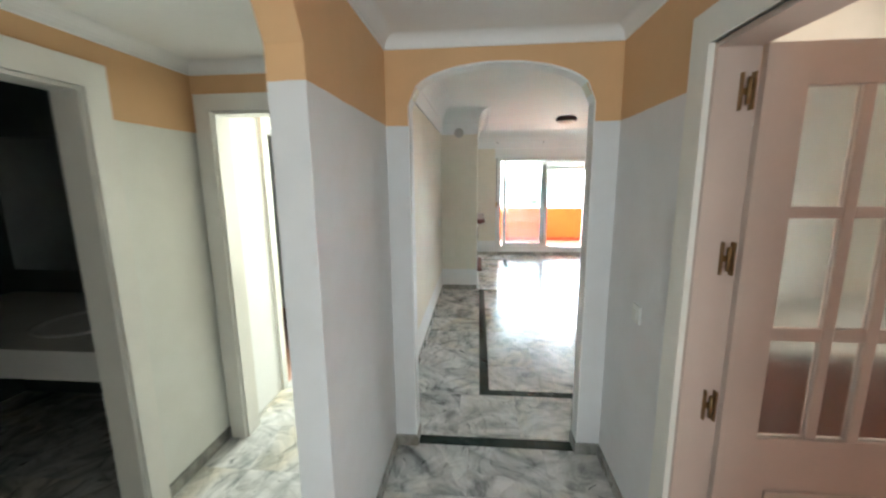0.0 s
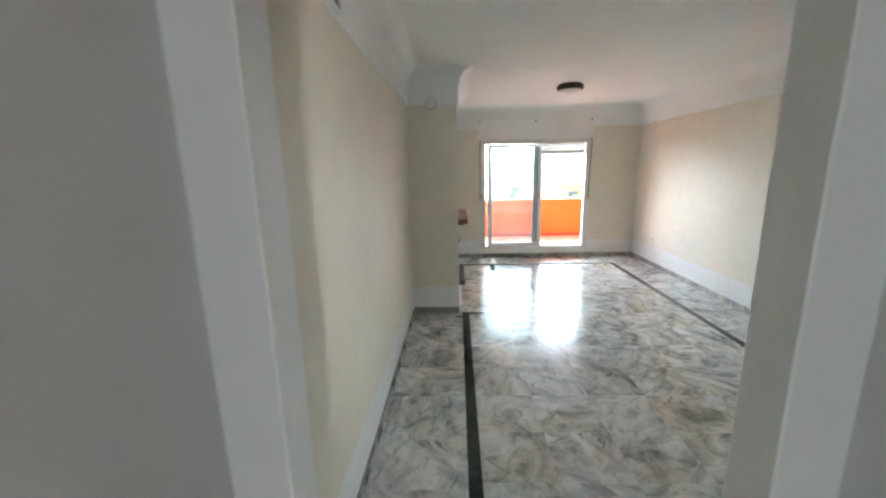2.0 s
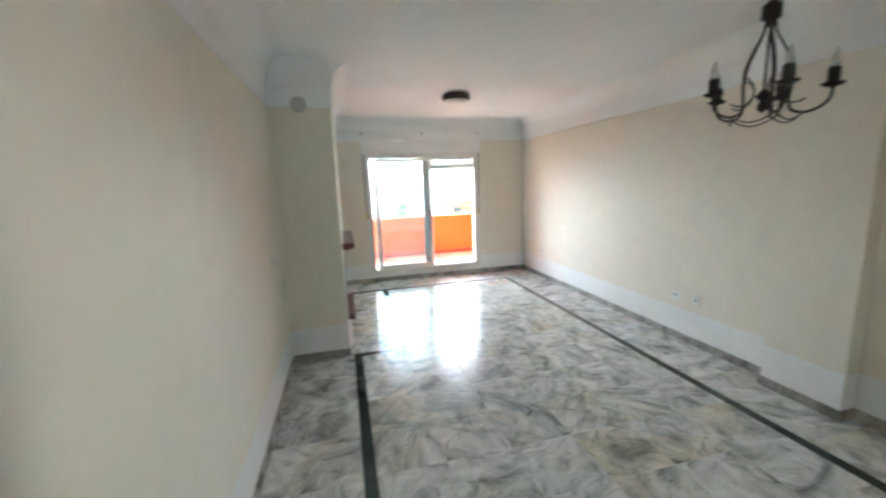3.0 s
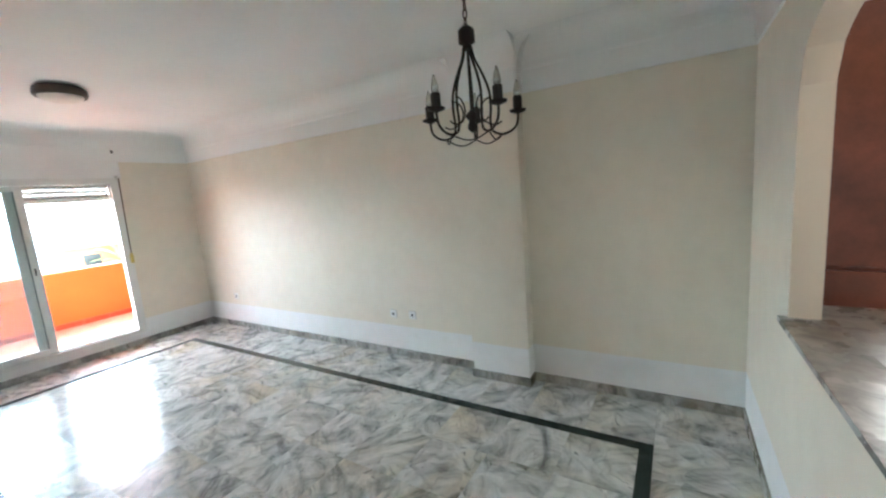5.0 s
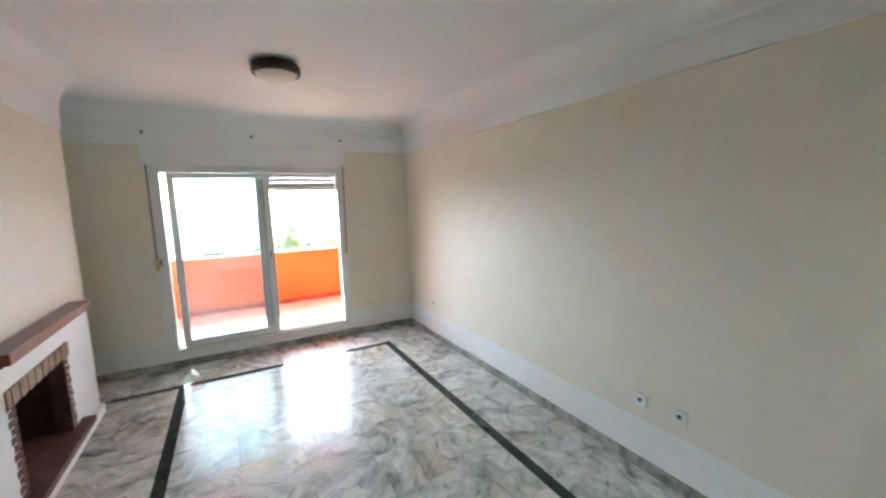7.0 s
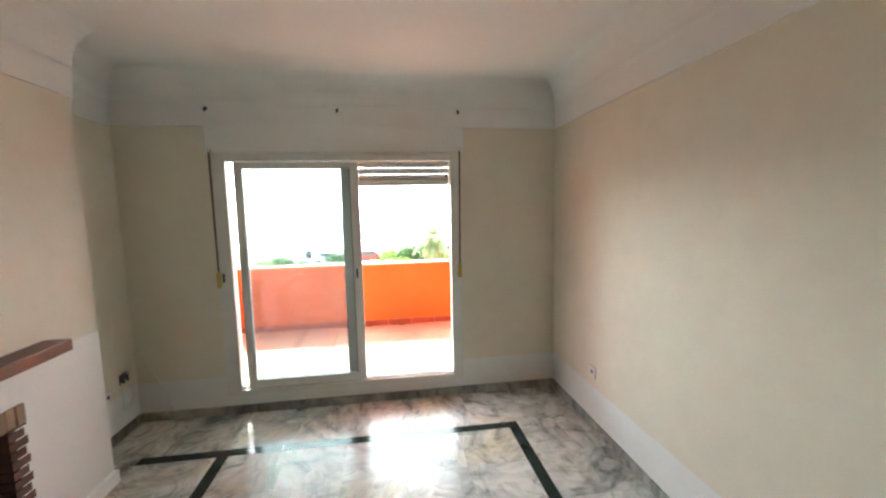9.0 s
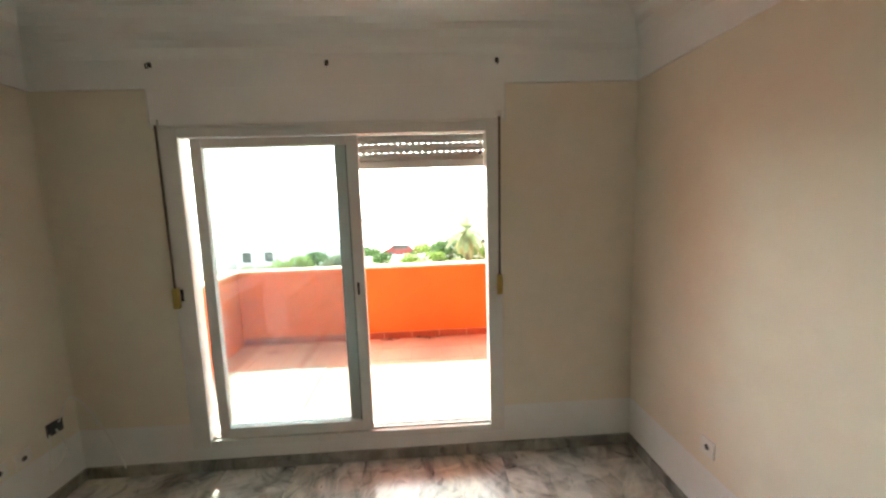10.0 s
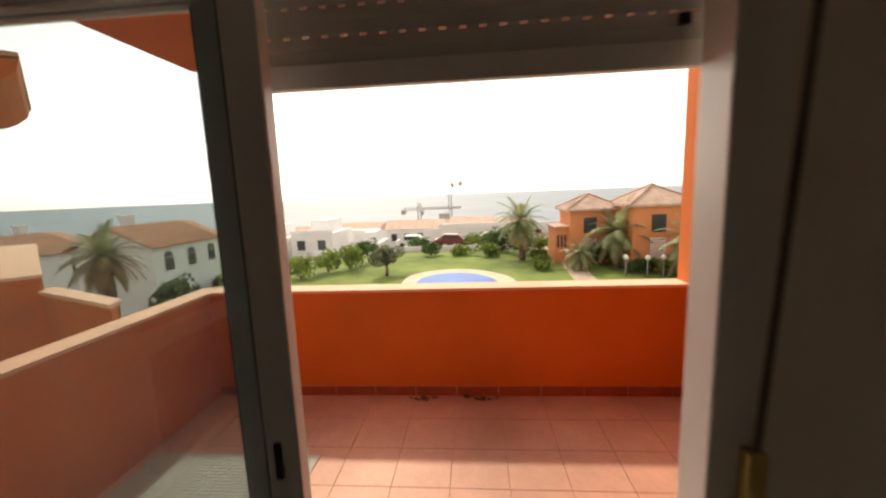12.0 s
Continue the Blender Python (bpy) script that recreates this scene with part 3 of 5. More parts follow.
part("basin", bm, M_CERAMIC, van, "white oval ceramic basin")
bm = bmesh.new()
tube(bm, [(-1.78, 2.72, 0.825), (-1.78, 2.72, 0.945), (-1.78, 2.66, 0.985), (-1.78, 2.56, 0.955)], 0.014)
tube(bm, [(-1.88, 2.72, 0.825), (-1.88, 2.72, 0.885)], 0.02)
tube(bm, [(-1.68, 2.72, 0.825), (-1.68, 2.72, 0.885)], 0.02)
part("tap", bm, M_BRASS, van)
bm = bmesh.new()
tube(bm, [(-1.62, 2.33, 0.72), (-1.62, 2.33, 0.48), (-1.62, 2.41, 0.40), (-1.62, 2.49, 0.48), (-1.62, 2.89, 0.50)], 0.03)
part("drain_pipe", bm, M_DARK, van)
mir = thing("bathroom_mirror", (-2.2, 2.9, 1.1), "large wall mirror above the bathroom basin", "mirror")
block("mirror_pane", (-2.95, -1.75, 2.885, 2.897, 1.0, 1.95), M_MIRROR, mir)

# switch on the hall wall
sw = thing("light_switch", (1.22, 2.11, 1.02), "small white plastic light switch on the wall", "switch")
block("plate", (1.211, 1.221, 2.07, 2.15, 0.98, 1.06), M_PLASTIC, sw, bevel=0.003)
block("rocker", (1.205, 1.211, 2.088, 2.132, 0.995, 1.045), M_PLASTIC, sw, bevel=0.002)

# ---- chimney breast and fireplace ----
FY0, FY1, FZ0, FZ1 = 6.69, 7.53, 0.13, 0.757
bm = bmesh.new()
box(bm, XL, 0.48, 6.01, FY0 + 0.05, 0, 2.7)
box(bm, XL, 0.48, FY1 - 0.05, 8.03, 0, 2.7)
box(bm, XL, 0.48, FY0 + 0.05, FY1 - 0.05, FZ1 - 0.05, 2.7)
box(bm, XL, 0.48, FY0 + 0.05, FY1 - 0.05, 0, FZ0)
chim = tagged(part("chimney_breast", bm, M_ROOM), "plastered chimney breast, cream above and white below the mantel", "chimney", kind="structure")
structure("trim_chimney_front", [(0.476, 0.483, 6.008, FY0 + 0.05, 0, 0.94), (0.476, 0.483, FY1 - 0.05, 8.032, 0, 0.94), (0.476, 0.483, FY0 + 0.05, FY1 - 0.05, FZ1 - 0.05, 0.94), (0.476, 0.483, FY0 + 0.05, FY1 - 0.05, 0, FZ0)], M_WHITE, "white painted lower front of the chimney breast", "wall")
structure("trim_chimney_plinth", (0.482, 0.512, 6.05, 8.03, 0, 0.075), M_WHITE, "white plinth ledge along the chimney foot", "plinth")
fire = thing("fireplace", (0.48, 7.1, 0), "open brick fireplace with sooty firebox and tiled hearth", "fireplace")
bm = bmesh.new()
box(bm, 0.0, 0.02, FY0 + 0.05, FY1 - 0.05, FZ0, FZ1)
box(bm, 0.02, 0.478, FY0 + 0.05, FY0 + 0.07, FZ0, FZ1)
box(bm, 0.02, 0.478, FY1 - 0.07, FY1 - 0.05, FZ0, FZ1)
box(bm, 0.02, 0.478, FY0 + 0.07, FY1 - 0.07, FZ1 - 0.055, FZ1 - 0.05)
part("firebox", bm, M_SOOT, fire, "soot-blackened brick firebox")
for k in range(12):
    z0 = FZ0 + 0.045 * k + 0.03
    d = 0.014 * (k % 2)
    for y0, y1 in ((FY0 + 0.01 - d, FY0 + 0.085), (FY1 - 0.085, FY1 - 0.01 + d)):
        block("brick", (0.40, 0.4845, y0, y1, z0, z0 + 0.038), M_BRICKDARK, fire)
for k in range(18):
    y0 = FY0 + 0.0467 * k
    block("brick", (0.455, 0.493 + 0.004 * (k % 2), y0, y0 + 0.039, FZ1 - 0.085, FZ1 + 0.004), M_BRICK, fire)
block("hearth_slab", (0.06, 0.56, FY0 - 0.01, FY1 + 0.10, FZ0 - 0.01, FZ0 + 0.03), M_BRICKDARK, fire, "brown clay hearth slab", bevel=0.004)
man = thing("mantel_shelf", (0.53, 7.1, 0.95), "dark red wooden mantel shelf over the fireplace", "shelf")
block("board", (0.478, 0.60, 6.50, 7.69, 0.945, 1.002), M_MAHOG, man, bevel=0.005)
block("moulding", (0.478, 0.555, 6.54, 7.65, 0.925, 0.945), M_MAHOG, man, bevel=0.004)

# ---- sliding terrace door ----
WY = 8.775
win = thing("window_1", (1.82, WY, 0.15), "white aluminium sliding terrace door, slid open, with dusty panes", "sliding door")
tagged(win, kind="structure")
block("outer_frame", [(0.865, 0.972, 8.738, 8.828, 0.15, 2.05), (2.689, 2.775, 8.738, 8.828, 0.15, 2.05), (0.972, 2.689, 8.738, 8.828, 1.99, 2.05), (0.972, 2.689, 8.738, 8.90, 0.15, 0.192)], M_FRAME, win, bevel=0.004)
block("track", [(0.972, 2.689, 8.764, 8.770, 0.192, 0.205), (0.972, 2.689, 8.806, 8.812, 0.192, 0.205)], M_FRAME, win)


def sash(x0, x1, y0, y1, latch):
    s = block("sash", [(x0, x0 + 0.062, y0, y1, 0.200, 1.985), (x1 - 0.066, x1, y0, y1, 0.200, 1.985), (x0 + 0.062, x1 - 0.066, y0, y1, 1.935, 1.985), (x0 + 0.062, x1 - 0.066, y0, y1, 0.200, 0.262)], M_FRAME, win, bevel=0.004)
    yc = (y0 + y1) / 2
    g = block("pane", (x0 + 0.06, x1 - 0.064, yc - 0.003, yc + 0.003, 0.26, 1.937), M_GLASS, s, "dusty glass pane")
    g.visible_shadow = False
    block("seal", [(x1 - 0.074, x1 - 0.066, y0 + 0.008, y1 - 0.008, 0.262, 1.935)], M_SEALSHADE, s, "dark rubber seal")
    if latch:
        block("latch", (x1 - 0.048, x1 - 0.034, y0 - 0.007, y0, 1.06, 1.135), M_DARK, s, "dark pull latch", bevel=0.003)


sash(1.025, 1.955, 8.750, 8.784, True)
sash(1.012, 1.884, 8.792, 8.826, False)
# Dark strip along the rear sash: the stile's shade as a colour.
block("meeting_stile", (1.883, 1.888, 8.790, 8.828, 0.2, 1.985), M_SEALSHADE, win, "dark strip coloured as the shaded rear stile")
block("latch_keeper", (0.900, 0.914, 8.730, 8.738, 1.07, 1.14), M_DARK, win, bevel=0.003)

sbox = thing("shutter_box", (1.82, 8.73, 2.05), "white roller shutter box cover above the terrace door", "shutter box")
block("cover", (0.845, 2.80, 8.728, 8.90, 2.052, 2.25), M_WHITE, sbox, bevel=0.005)
block("end_cap", (0.838, 0.846, 8.724, 8.745, 2.045, 2.25), M_FRAME, sbox)
block("end_cap", (2.799, 2.807, 8.724, 8.745, 2.045, 2.25), M_FRAME, sbox)
block("edge_strip", (0.846, 2.799, 8.722, 8.729, 2.045, 2.058), M_FRAME, sbox)
shut = thing("roller_shutter", (2.32, 8.87, 1.8), "partly raised grey roller shutter with slotted slats", "shutter")
for k in range(4):
    z0 = 1.845 + 0.052 * k
    bm = bmesh.new()
    slab(bm, [(1.885, 8.862, z0), (1.885, 8.856, z0 + 0.022), (1.885, 8.862, z0 + 0.047), (1.885, 8.871, z0 + 0.047), (1.885, 8.871, z0)], (0.835, 0, 0))
    part("slat", bm, M_SLAT, shut)
    bm = bmesh.new()
    for i in range(23):
        x0 = 1.885 + 0.0372 * i
        box(bm, x0, x0 + (0.0235 if i < 22 else 0.0166), 8.863, 8.869, z0 + 0.0425, z0 + 0.052)
    part("slat_link", bm, M_SLAT, shut)
block("bottom_bar", (1.885, 2.72, 8.855, 8.875, 1.80, 1.845), M_FRAME, shut, "white bottom bar", bevel=0.003)
block("stop", (2.664, 2.68, 8.845, 8.857, 1.868, 1.886), M_DARK, shut)
for x, lean, yt in ((2.756, 0.0, 8.668), (0.878, 0.0, 8.715)):
    tp = thing("shutter_tape", (x, 8.73, 1.04), "brown shutter pull tape in a yellowed winder", "shutter tape", "shutter tapes")
    bm = bmesh.new()
    slab(bm, [(x - 0.007 - lean, yt, 2.06), (x + 0.007 - lean, yt, 2.06), (x + 0.007, 8.722, 1.14), (x - 0.007, 8.722, 1.14)], (0, 0.0015, 0))
    part("tape", bm, M_TAPE, tp)
    block("tape_guide", (x - 0.014 - lean, x + 0.014 - lean, yt - 0.008, 8.730, 2.055, 2.085), M_FRAME, tp, "small white tape guide", bevel=0.003)
    block("winder", (x - 0.016, x + 0.016, 8.713, 8.739, 1.03, 1.15), M_YELLOW, tp, "yellowed plastic tape winder", bevel=0.004)
for x in (0.877, 1.817, 2.759):
    hk = thing("curtain_hook", (x, 8.72, 2.365), "small rusty curtain rail hook in the cornice", "hook", "curtain hooks")
    bm = bmesh.new()
    tube(bm, [(x, 8.735, 2.372), (x, 8.705, 2.372), (x, 8.695, 2.36), (x, 8.70, 2.348), (x, 8.712, 2.35)], 0.0045, 6)
    part("hook", bm, M_IRON, hk)
    block("screw_plate", (x - 0.009, x + 0.009, 8.727, 8.734, 2.36, 2.384), M_IRON, hk)

# ---- fittings of the room ----


def socket(at, inward, label, kind_name="wall_socket", holes=2):
    ob = thing(kind_name, at, label, "socket", "wall sockets")
    bm = bmesh.new()
    box(bm, -0.004, 0.009, -0.04, 0.04, -0.04, 0.04)
    soften(bm, 0.003)
    p = part("plate", bm, M_PLASTIC, None)
    bm = bmesh.new()
    tube(bm, [(0.008, 0, 0), (0.011, 0, 0)], 0.013, 16)
    q = part("insert", bm, M_PLASTIC if holes == 0 else M_DARK, None)
    m = Matrix.Translation(at) @ Matrix.Rotation(math.atan2(inward[1], inward[0]), 4, "Z")
    for o in (p, q):
        o.parent = ob
        o.matrix_basis = Matrix.Rotation(math.atan2(inward[1], inward[0]), 4, "Z")
    return ob


socket((XR, 5.393, 0.432), (-1, 0), "white plastic wall socket above the white band")
socket((XR, 5.162, 0.437), (-1, 0), "white plastic aerial socket above the white band")
socket((XR, 8.068, 0.424), (-1, 0), "white plastic wall socket near the corner")
socket((0.22, 8.30, 0.36), (1, 0), "white plastic socket beside the chimney")
socket((0.22, 8.42, 0.36), (1, 0), "white plastic socket beside the chimney")
jb = thing("junction_box", (0.23, 8.60, 0.42), "open dark junction box with loose cables in the corner", "junction box")
block("box_frame", (0.218, 0.228, 8.555, 8.645, 0.385, 0.455), M_DARK, jb)
for k, pts in enumerate(([(0.23, 8.60, 0.41), (0.29, 8.58, 0.30), (0.27, 8.50, 0.22), (0.26, 8.52, 0.32), (0.23, 8.56, 0.40)], [(0.23, 8.62, 0.44), (0.27, 8.66, 0.56), (0.33, 8.69, 0.48), (0.42, 8.70, 0.28), (0.50, 8.69, 0.09)])):
    sm = []
    P = [Vector(p) for p in pts]
    for i in range(len(P) - 1):
        a, b, c, d = P[max(i - 1, 0)], P[i], P[i + 1], P[min(i + 2, len(P) - 1)]
        for s in range(6):
            u = s / 6
            sm.append(0.5 * ((2 * b) + (c - a) * u + (2 * a - 5 * b + 4 * c - d) * u * u + (3 * b - a - 3 * c + d) * u ** 3))
    sm.append(P[-1])
    bm = bmesh.new()
    tube(bm, sm, 0.004, 6)
    part("cable", bm, M_PLASTIC, jb, "loose pale cable")

vent = thing("air_vent", (XL, 3.50, 2.33), "grey slatted air vent grille high on the wall", "vent")
block("vent_frame", [(XL + 0.010, XL + 0.026, 3.37, 3.39, 2.27, 2.43), (XL + 0.010, XL + 0.026, 3.62, 3.64, 2.27, 2.43), (XL + 0.010, XL + 0.026, 3.39, 3.62, 2.27, 2.285), (XL + 0.010, XL + 0.026, 3.39, 3.62, 2.415, 2.43)], M_FRAME, vent)
block("backing", (XL + 0.010, XL + 0.015, 3.39, 3.62, 2.285, 2.415), M_DARK, vent)
for k in range(7):
    block("slat", (XL + 0.014, XL + 0.024, 3.39, 3.62, 2.290 + 0.0175 * k, 2.298 + 0.0175 * k), M_STEEL, vent)
plate = thing("blanking_plate", (0.22, 6.0, 2.27), "round grey blanking plate on the chimney side", "cover plate")
bm = bmesh.new()
tube(bm, [(0.22, 6.012, 2.27), (0.22, 5.994, 2.27), (0.22, 5.985, 2.27)], [0.065, 0.065, 0.05], 20)
part("disc", bm, surface("grey_plastic", (0.55, 0.53, 0.48), 0.5, var=0.06), plate)
lsw = thing("light_switch", (XL, 5.55, 1.05), "small white light switch by the chimney", "switch")
block("plate", (XL - 0.001, XL + 0.009, 5.51, 5.59, 1.01, 1.09), M_PLASTIC, lsw, bevel=0.003)
block("rocker", (XL + 0.009, XL + 0.014, 5.528, 5.572, 1.025, 1.075), M_PLASTIC, lsw, bevel=0.002)

nail = thing("wall_plug", (XR, 7.0, 2.02), "small drilled hole with a plastic plug in the wall", "wall plug")
bm = bmesh.new()
tube(bm, [(XR + 0.004, 6.95, 2.03), (XR - 0.004, 6.95, 2.03)], 0.009, 10)
part("plug", bm, M_PLASTIC, nail)
lamp = thing("ceiling_light", (1.91, 7.05, ZC), "round ceiling light with a dark bronze rim and opal glass", "ceiling light")
bm = bmesh.new()
turned(bm, (1.91, 7.05, ZC), [(0.135, 0.0), (0.158, -0.02), (0.162, -0.055), (0.155, -0.072), (0.137, -0.074), (0.134, -0.05)], 40)
part("rim", bm, M_BRONZE, lamp, "dark bronze rim")
bm = bmesh.new()
turned(bm, (1.91, 7.05, ZC), [(0.137, -0.06)] + [(0.137 * math.cos(radians(a)), -0.066 - 0.05 * math.sin(radians(a))) for a in range(10, 90, 11)], 40)
part("diffuser", bm, M_OPAL, lamp, "opal glass dome")

# chandelier
CX, CY, CZ = 2.321, 3.783, 2.236
ch = thing("chandelier", (CX, CY, ZC), "black wrought-iron five-armed chandelier with bare candle sockets", "chandelier")
bm = bmesh.new()
turned(bm, (CX, CY, CZ), [(0.012, 0.05), (0.035, 0.03), (0.036, -0.02), (0.02, -0.03), (0.018, -0.05)], 16)
part("hub", bm, M_IRON, ch)
bm = bmesh.new()
turned(bm, (CX, CY, ZC), [(0.05, 0.0), (0.045, -0.02), (0.012, -0.04)], 16)
part("ceiling_rose", bm, M_IRON, ch)
bm = bmesh.new()
for k in range(9):
    zc = CZ + 0.06 + k * 0.036
    a = (k % 2) * math.pi / 2
    ring = [(CX + 0.009 * math.cos(u) * math.cos(a), CY + 0.009 * math.cos(u) * math.sin(a), zc + 0.022 * math.sin(u)) for u in [2 * math.pi * i / 10 for i in range(11)]]
    tube(bm, ring, 0.003, 5, cap=False)
part("chain", bm, M_IRON, ch)
for k in range(5):
    a = radians(72 * k + 20)
    ca, sa = math.cos(a), math.sin(a)

    def at(r, z):
        return (CX + r * ca, CY + r * sa, CZ + z)

    prof = [(0.016, -0.03), (0.028, -0.085), (0.06, -0.15), (0.085, -0.22), (0.09, -0.29), (0.084, -0.36), (0.095, -0.40), (0.135, -0.415), (0.175, -0.405), (0.205, -0.38), (0.214, -0.345), (0.214, -0.32)]
    P = [Vector(at(*p)) for p in prof]
    sm = []
    for i in range(len(P) - 1):
        p0, b, c, d = P[max(i - 1, 0)], P[i], P[i + 1], P[min(i + 2, len(P) - 1)]
        for s in range(3):
            u = s / 3
            sm.append(0.5 * ((2 * b) + (c - p0) * u + (2 * p0 - 5 * b + 4 * c - d) * u * u + (3 * b - p0 - 3 * c + d) * u ** 3))
    sm.append(P[-1])
    bm = bmesh.new()
    tube(bm, sm, 0.0055, 7)
    arm = part("arm", bm, M_IRON, ch)
    bm = bmesh.new()
    turned(bm, at(0.214, -0.32), [(0.008, -0.01), (0.034, 0.0), (0.038, 0.008), (0.012, 0.006)], 14)
    part("drip_pan", bm, M_IRON, arm)
    bm = bmesh.new()
    turned(bm, at(0.214, -0.315), [(0.017, 0.0), (0.020, 0.01), (0.020, 0.060), (0.014, 0.063)], 12)
    part("candle_socket", bm, M_CANDLE, arm)
    bm = bmesh.new()
    bulb = bmesh.new()
    turned(bulb, at(0.214, -0.257), [(0.008, 0.0), (0.015, 0.015), (0.016, 0.03), (0.008, 0.06), (0.002, 0.075)], 10)
    part("bulb", bulb, M_GLASS, arm, "clear candle bulb")
    curl = [at(0.095 - 0.055 * math.sin(u), -0.30 + 0.05 * math.cos(u) - 0.02 * u / 3) for u in [0.5 * i for i in range(9)]]
    tube(bm, curl, 0.0035, 6)
    part("scroll", bm, M_IRON, arm)
    b2 = radians(72 * (k + 1) + 20)
    bm = bmesh.new()
    link = []
    for i in range(9):
        u = i / 8
        p, q = Vector(at(0.135, -0.415)), Vector((CX + 0.135 * math.cos(b2), CY + 0.135 * math.sin(b2), CZ - 0.415))
        w = p.lerp(q, u)
        w.z -= 0.03 * math.sin(math.pi * u)
        link.append(w)
    tube(bm, link, 0.0032, 5)
    part("swag", bm, M_IRON, ch)
bm = bmesh.new()
turned(bm, (CX, CY, CZ - 0.33), [(0.004, 0.03), (0.02, 0.015), (0.03, 0.0), (0.012, -0.02), (0.02, -0.04), (0.02, -0.055), (0.004, -0.07)], 12)
part("finial", bm, M_IRON, ch)
bm = bmesh.new()
tube(bm, [(CX, CY, CZ - 0.03), (CX, CY, CZ - 0.31)], 0.005, 6)
part("stem", bm, M_IRON, ch)

# ---- terrace ----
TY, TX0, TX1, PH = 11.0, 0.15, 3.86, 0.84
structure("terrace_slab", (0.0, 4.1, 8.93, 11.2, -0.30, -0.035), M_JOINT, "cement bed of the terrace", "terrace")
structure("wall_parapet_north", (0.0, 4.0, TY, TY + 0.16, -0.3, PH), M_ORANGE, "orange stucco terrace parapet", "parapet")
structure("wall_parapet_west", (0.0, TX0, 8.9, TY, -0.3, PH), M_ORANGE, "orange stucco terrace parapet", "parapet")
structure("trim_coping_north", (-0.01, 3.86, TY - 0.012, TY + 0.175, PH, PH + 0.022), M_PALEORANGE, "pale coping along the parapet", "coping")
structure("trim_coping_west", (-0.012, TX0 + 0.012, 8.93, TY - 0.012, PH, PH + 0.022), M_PALEORANGE, "pale coping along the parapet", "coping")
structure("wall_terrace_east", (TX1, 4.06, 8.93, 11.16, -0.3, 2.6), M_ORANGE, "orange stucco side wall of the terrace", "wall")
structure("wall_facade", [(-2.0, 0.85, 8.931, 8.96, -0.3, 2.6), (2.79, 4.1, 8.931, 8.96, -0.3, 2.6), (0.85, 2.79, 8.931, 8.96, 2.1, 2.6), (0.85, 2.79, 8.931, 8.96, -0.3, 0.13)], M_ORANGE, "orange stucco house front", "facade")
structure("door_sill", (0.85, 2.79, 8.90, 9.0, 0.10, 0.16), M_WHITE, "white outer door sill", "sill")
structure("roof_overhang", (0.35, 4.3, 8.96, 10.85, 2.5, 2.72), M_ORANGE, "orange underside of the slab above the terrace", "overhang")
structure("building_base", (-3.2, 4.1, -1.6, 11.15, -8.2, -0.31), M_ORANGE, "orange stucco storeys below the flat", "building")
structure("roof_slab", (-3.2, 4.1, -1.62, 8.96, 2.82, 3.0), M_CONC, "concrete roof slab over the flat", "roof")

bm = bmesh.new()
box(bm, 0.22, 1.30, 9.06, 10.25, -0.018, -0.012)
for k in range(46):
    box(bm, 0.22, 1.30, 9.065 + 0.0258 * k, 9.078 + 0.0258 * k, -0.0125, -0.0095)
mat = thing("outdoor_mat", (0.75, 9.65, -0.018), "faded grey-green ribbed outdoor mat on the terrace tiles", "mat")
part("matting", bm, M_MAT, mat)

M_DEAD = surface("dead_leaf", (0.10, 0.05, 0.03), 0.9, var=0.3, scale=20)
_rng = random.Random(17)
for cx, cy in ((1.86, 10.93), (2.34, 10.92), (2.22, 10.95), (0.62, 10.7)):
    lv = thing("leaf_litter", (cx, cy, -0.018), "small heap of dead brown leaves on the terrace tiles", "leaves", "leaf litter")
    bm = bmesh.new()
    for k in range(16):
        x, y, a = cx + _rng.gauss(0, 0.05), min(10.97, cy + _rng.gauss(0, 0.02)), _rng.uniform(0, 6.28)
        u, w = Vector((math.cos(a), math.sin(a), _rng.uniform(-0.1, 0.3))) * 0.022, Vector((-math.sin(a), math.cos(a), 0)) * 0.009
        p = Vector((x, y, -0.012 + _rng.uniform(0, 0.012)))
        slab(bm, [p - u, p + w, p + u, p - w], (0, 0, 0.0015))
    part("leaves", bm, M_DEAD, lv)

# ---- land, sea and town ----


def ground_z(x, y):
    t = min(1, max(0, (y - 50) / 22))
    z = -4.5 - 5.2 * t * t * (3 - 2 * t) - max(0, y - 72) * 0.082
    s = min(1, max(0, (-x - 9) / 8)) * min(1, max(0, (62 - y) / 10))
    return max(-28.0, z - 3.2 * s * s * (3 - 2 * s))


bm = bmesh.new()
gx = [-4500, -1200, -400, -200, -120, -80] + [-60 + 4 * i for i in range(31)] + [80, 120, 200, 400, 1200, 4500]
gy = [-300, -60] + [-10 + 4 * i for i in range(28)] + [110, 130, 160, 200, 240, 280, 320, 500, 1200, 4500]
gv = [[bm.verts.new((x, y, ground_z(x, y))) for x in gx] for y in gy]
for j in range(len(gy) - 1):
    for i in range(len(gx) - 1):
        bm.faces.new((gv[j][i], gv[j][i + 1], gv[j + 1][i + 1], gv[j + 1][i])).smooth = True
tagged(part("ground", bm, M_LAND), "dry sloping ground falling towards the sea", "ground", kind="structure")
bm = bmesh.new()
box(bm, -4800, 4800, 295, 4900, -28.0, -26.3)
tagged(part("water", bm, M_SEA), "hazy grey-blue sea reaching the horizon", "sea", kind="structure")
bm = bmesh.new()
n = 40
lawn = [(2 + 20 * math.cos(2 * math.pi * k / n) * (1 + 0.1 * math.sin(5 * k)), 36 + 11.5 * math.sin(2 * math.pi * k / n), -4.47) for k in range(n)]
slab(bm, lawn, (0, 0, -0.3))
tagged(part("lawn", bm, M_LAWN), "mown green lawn round the pool", "lawn", kind="structure")


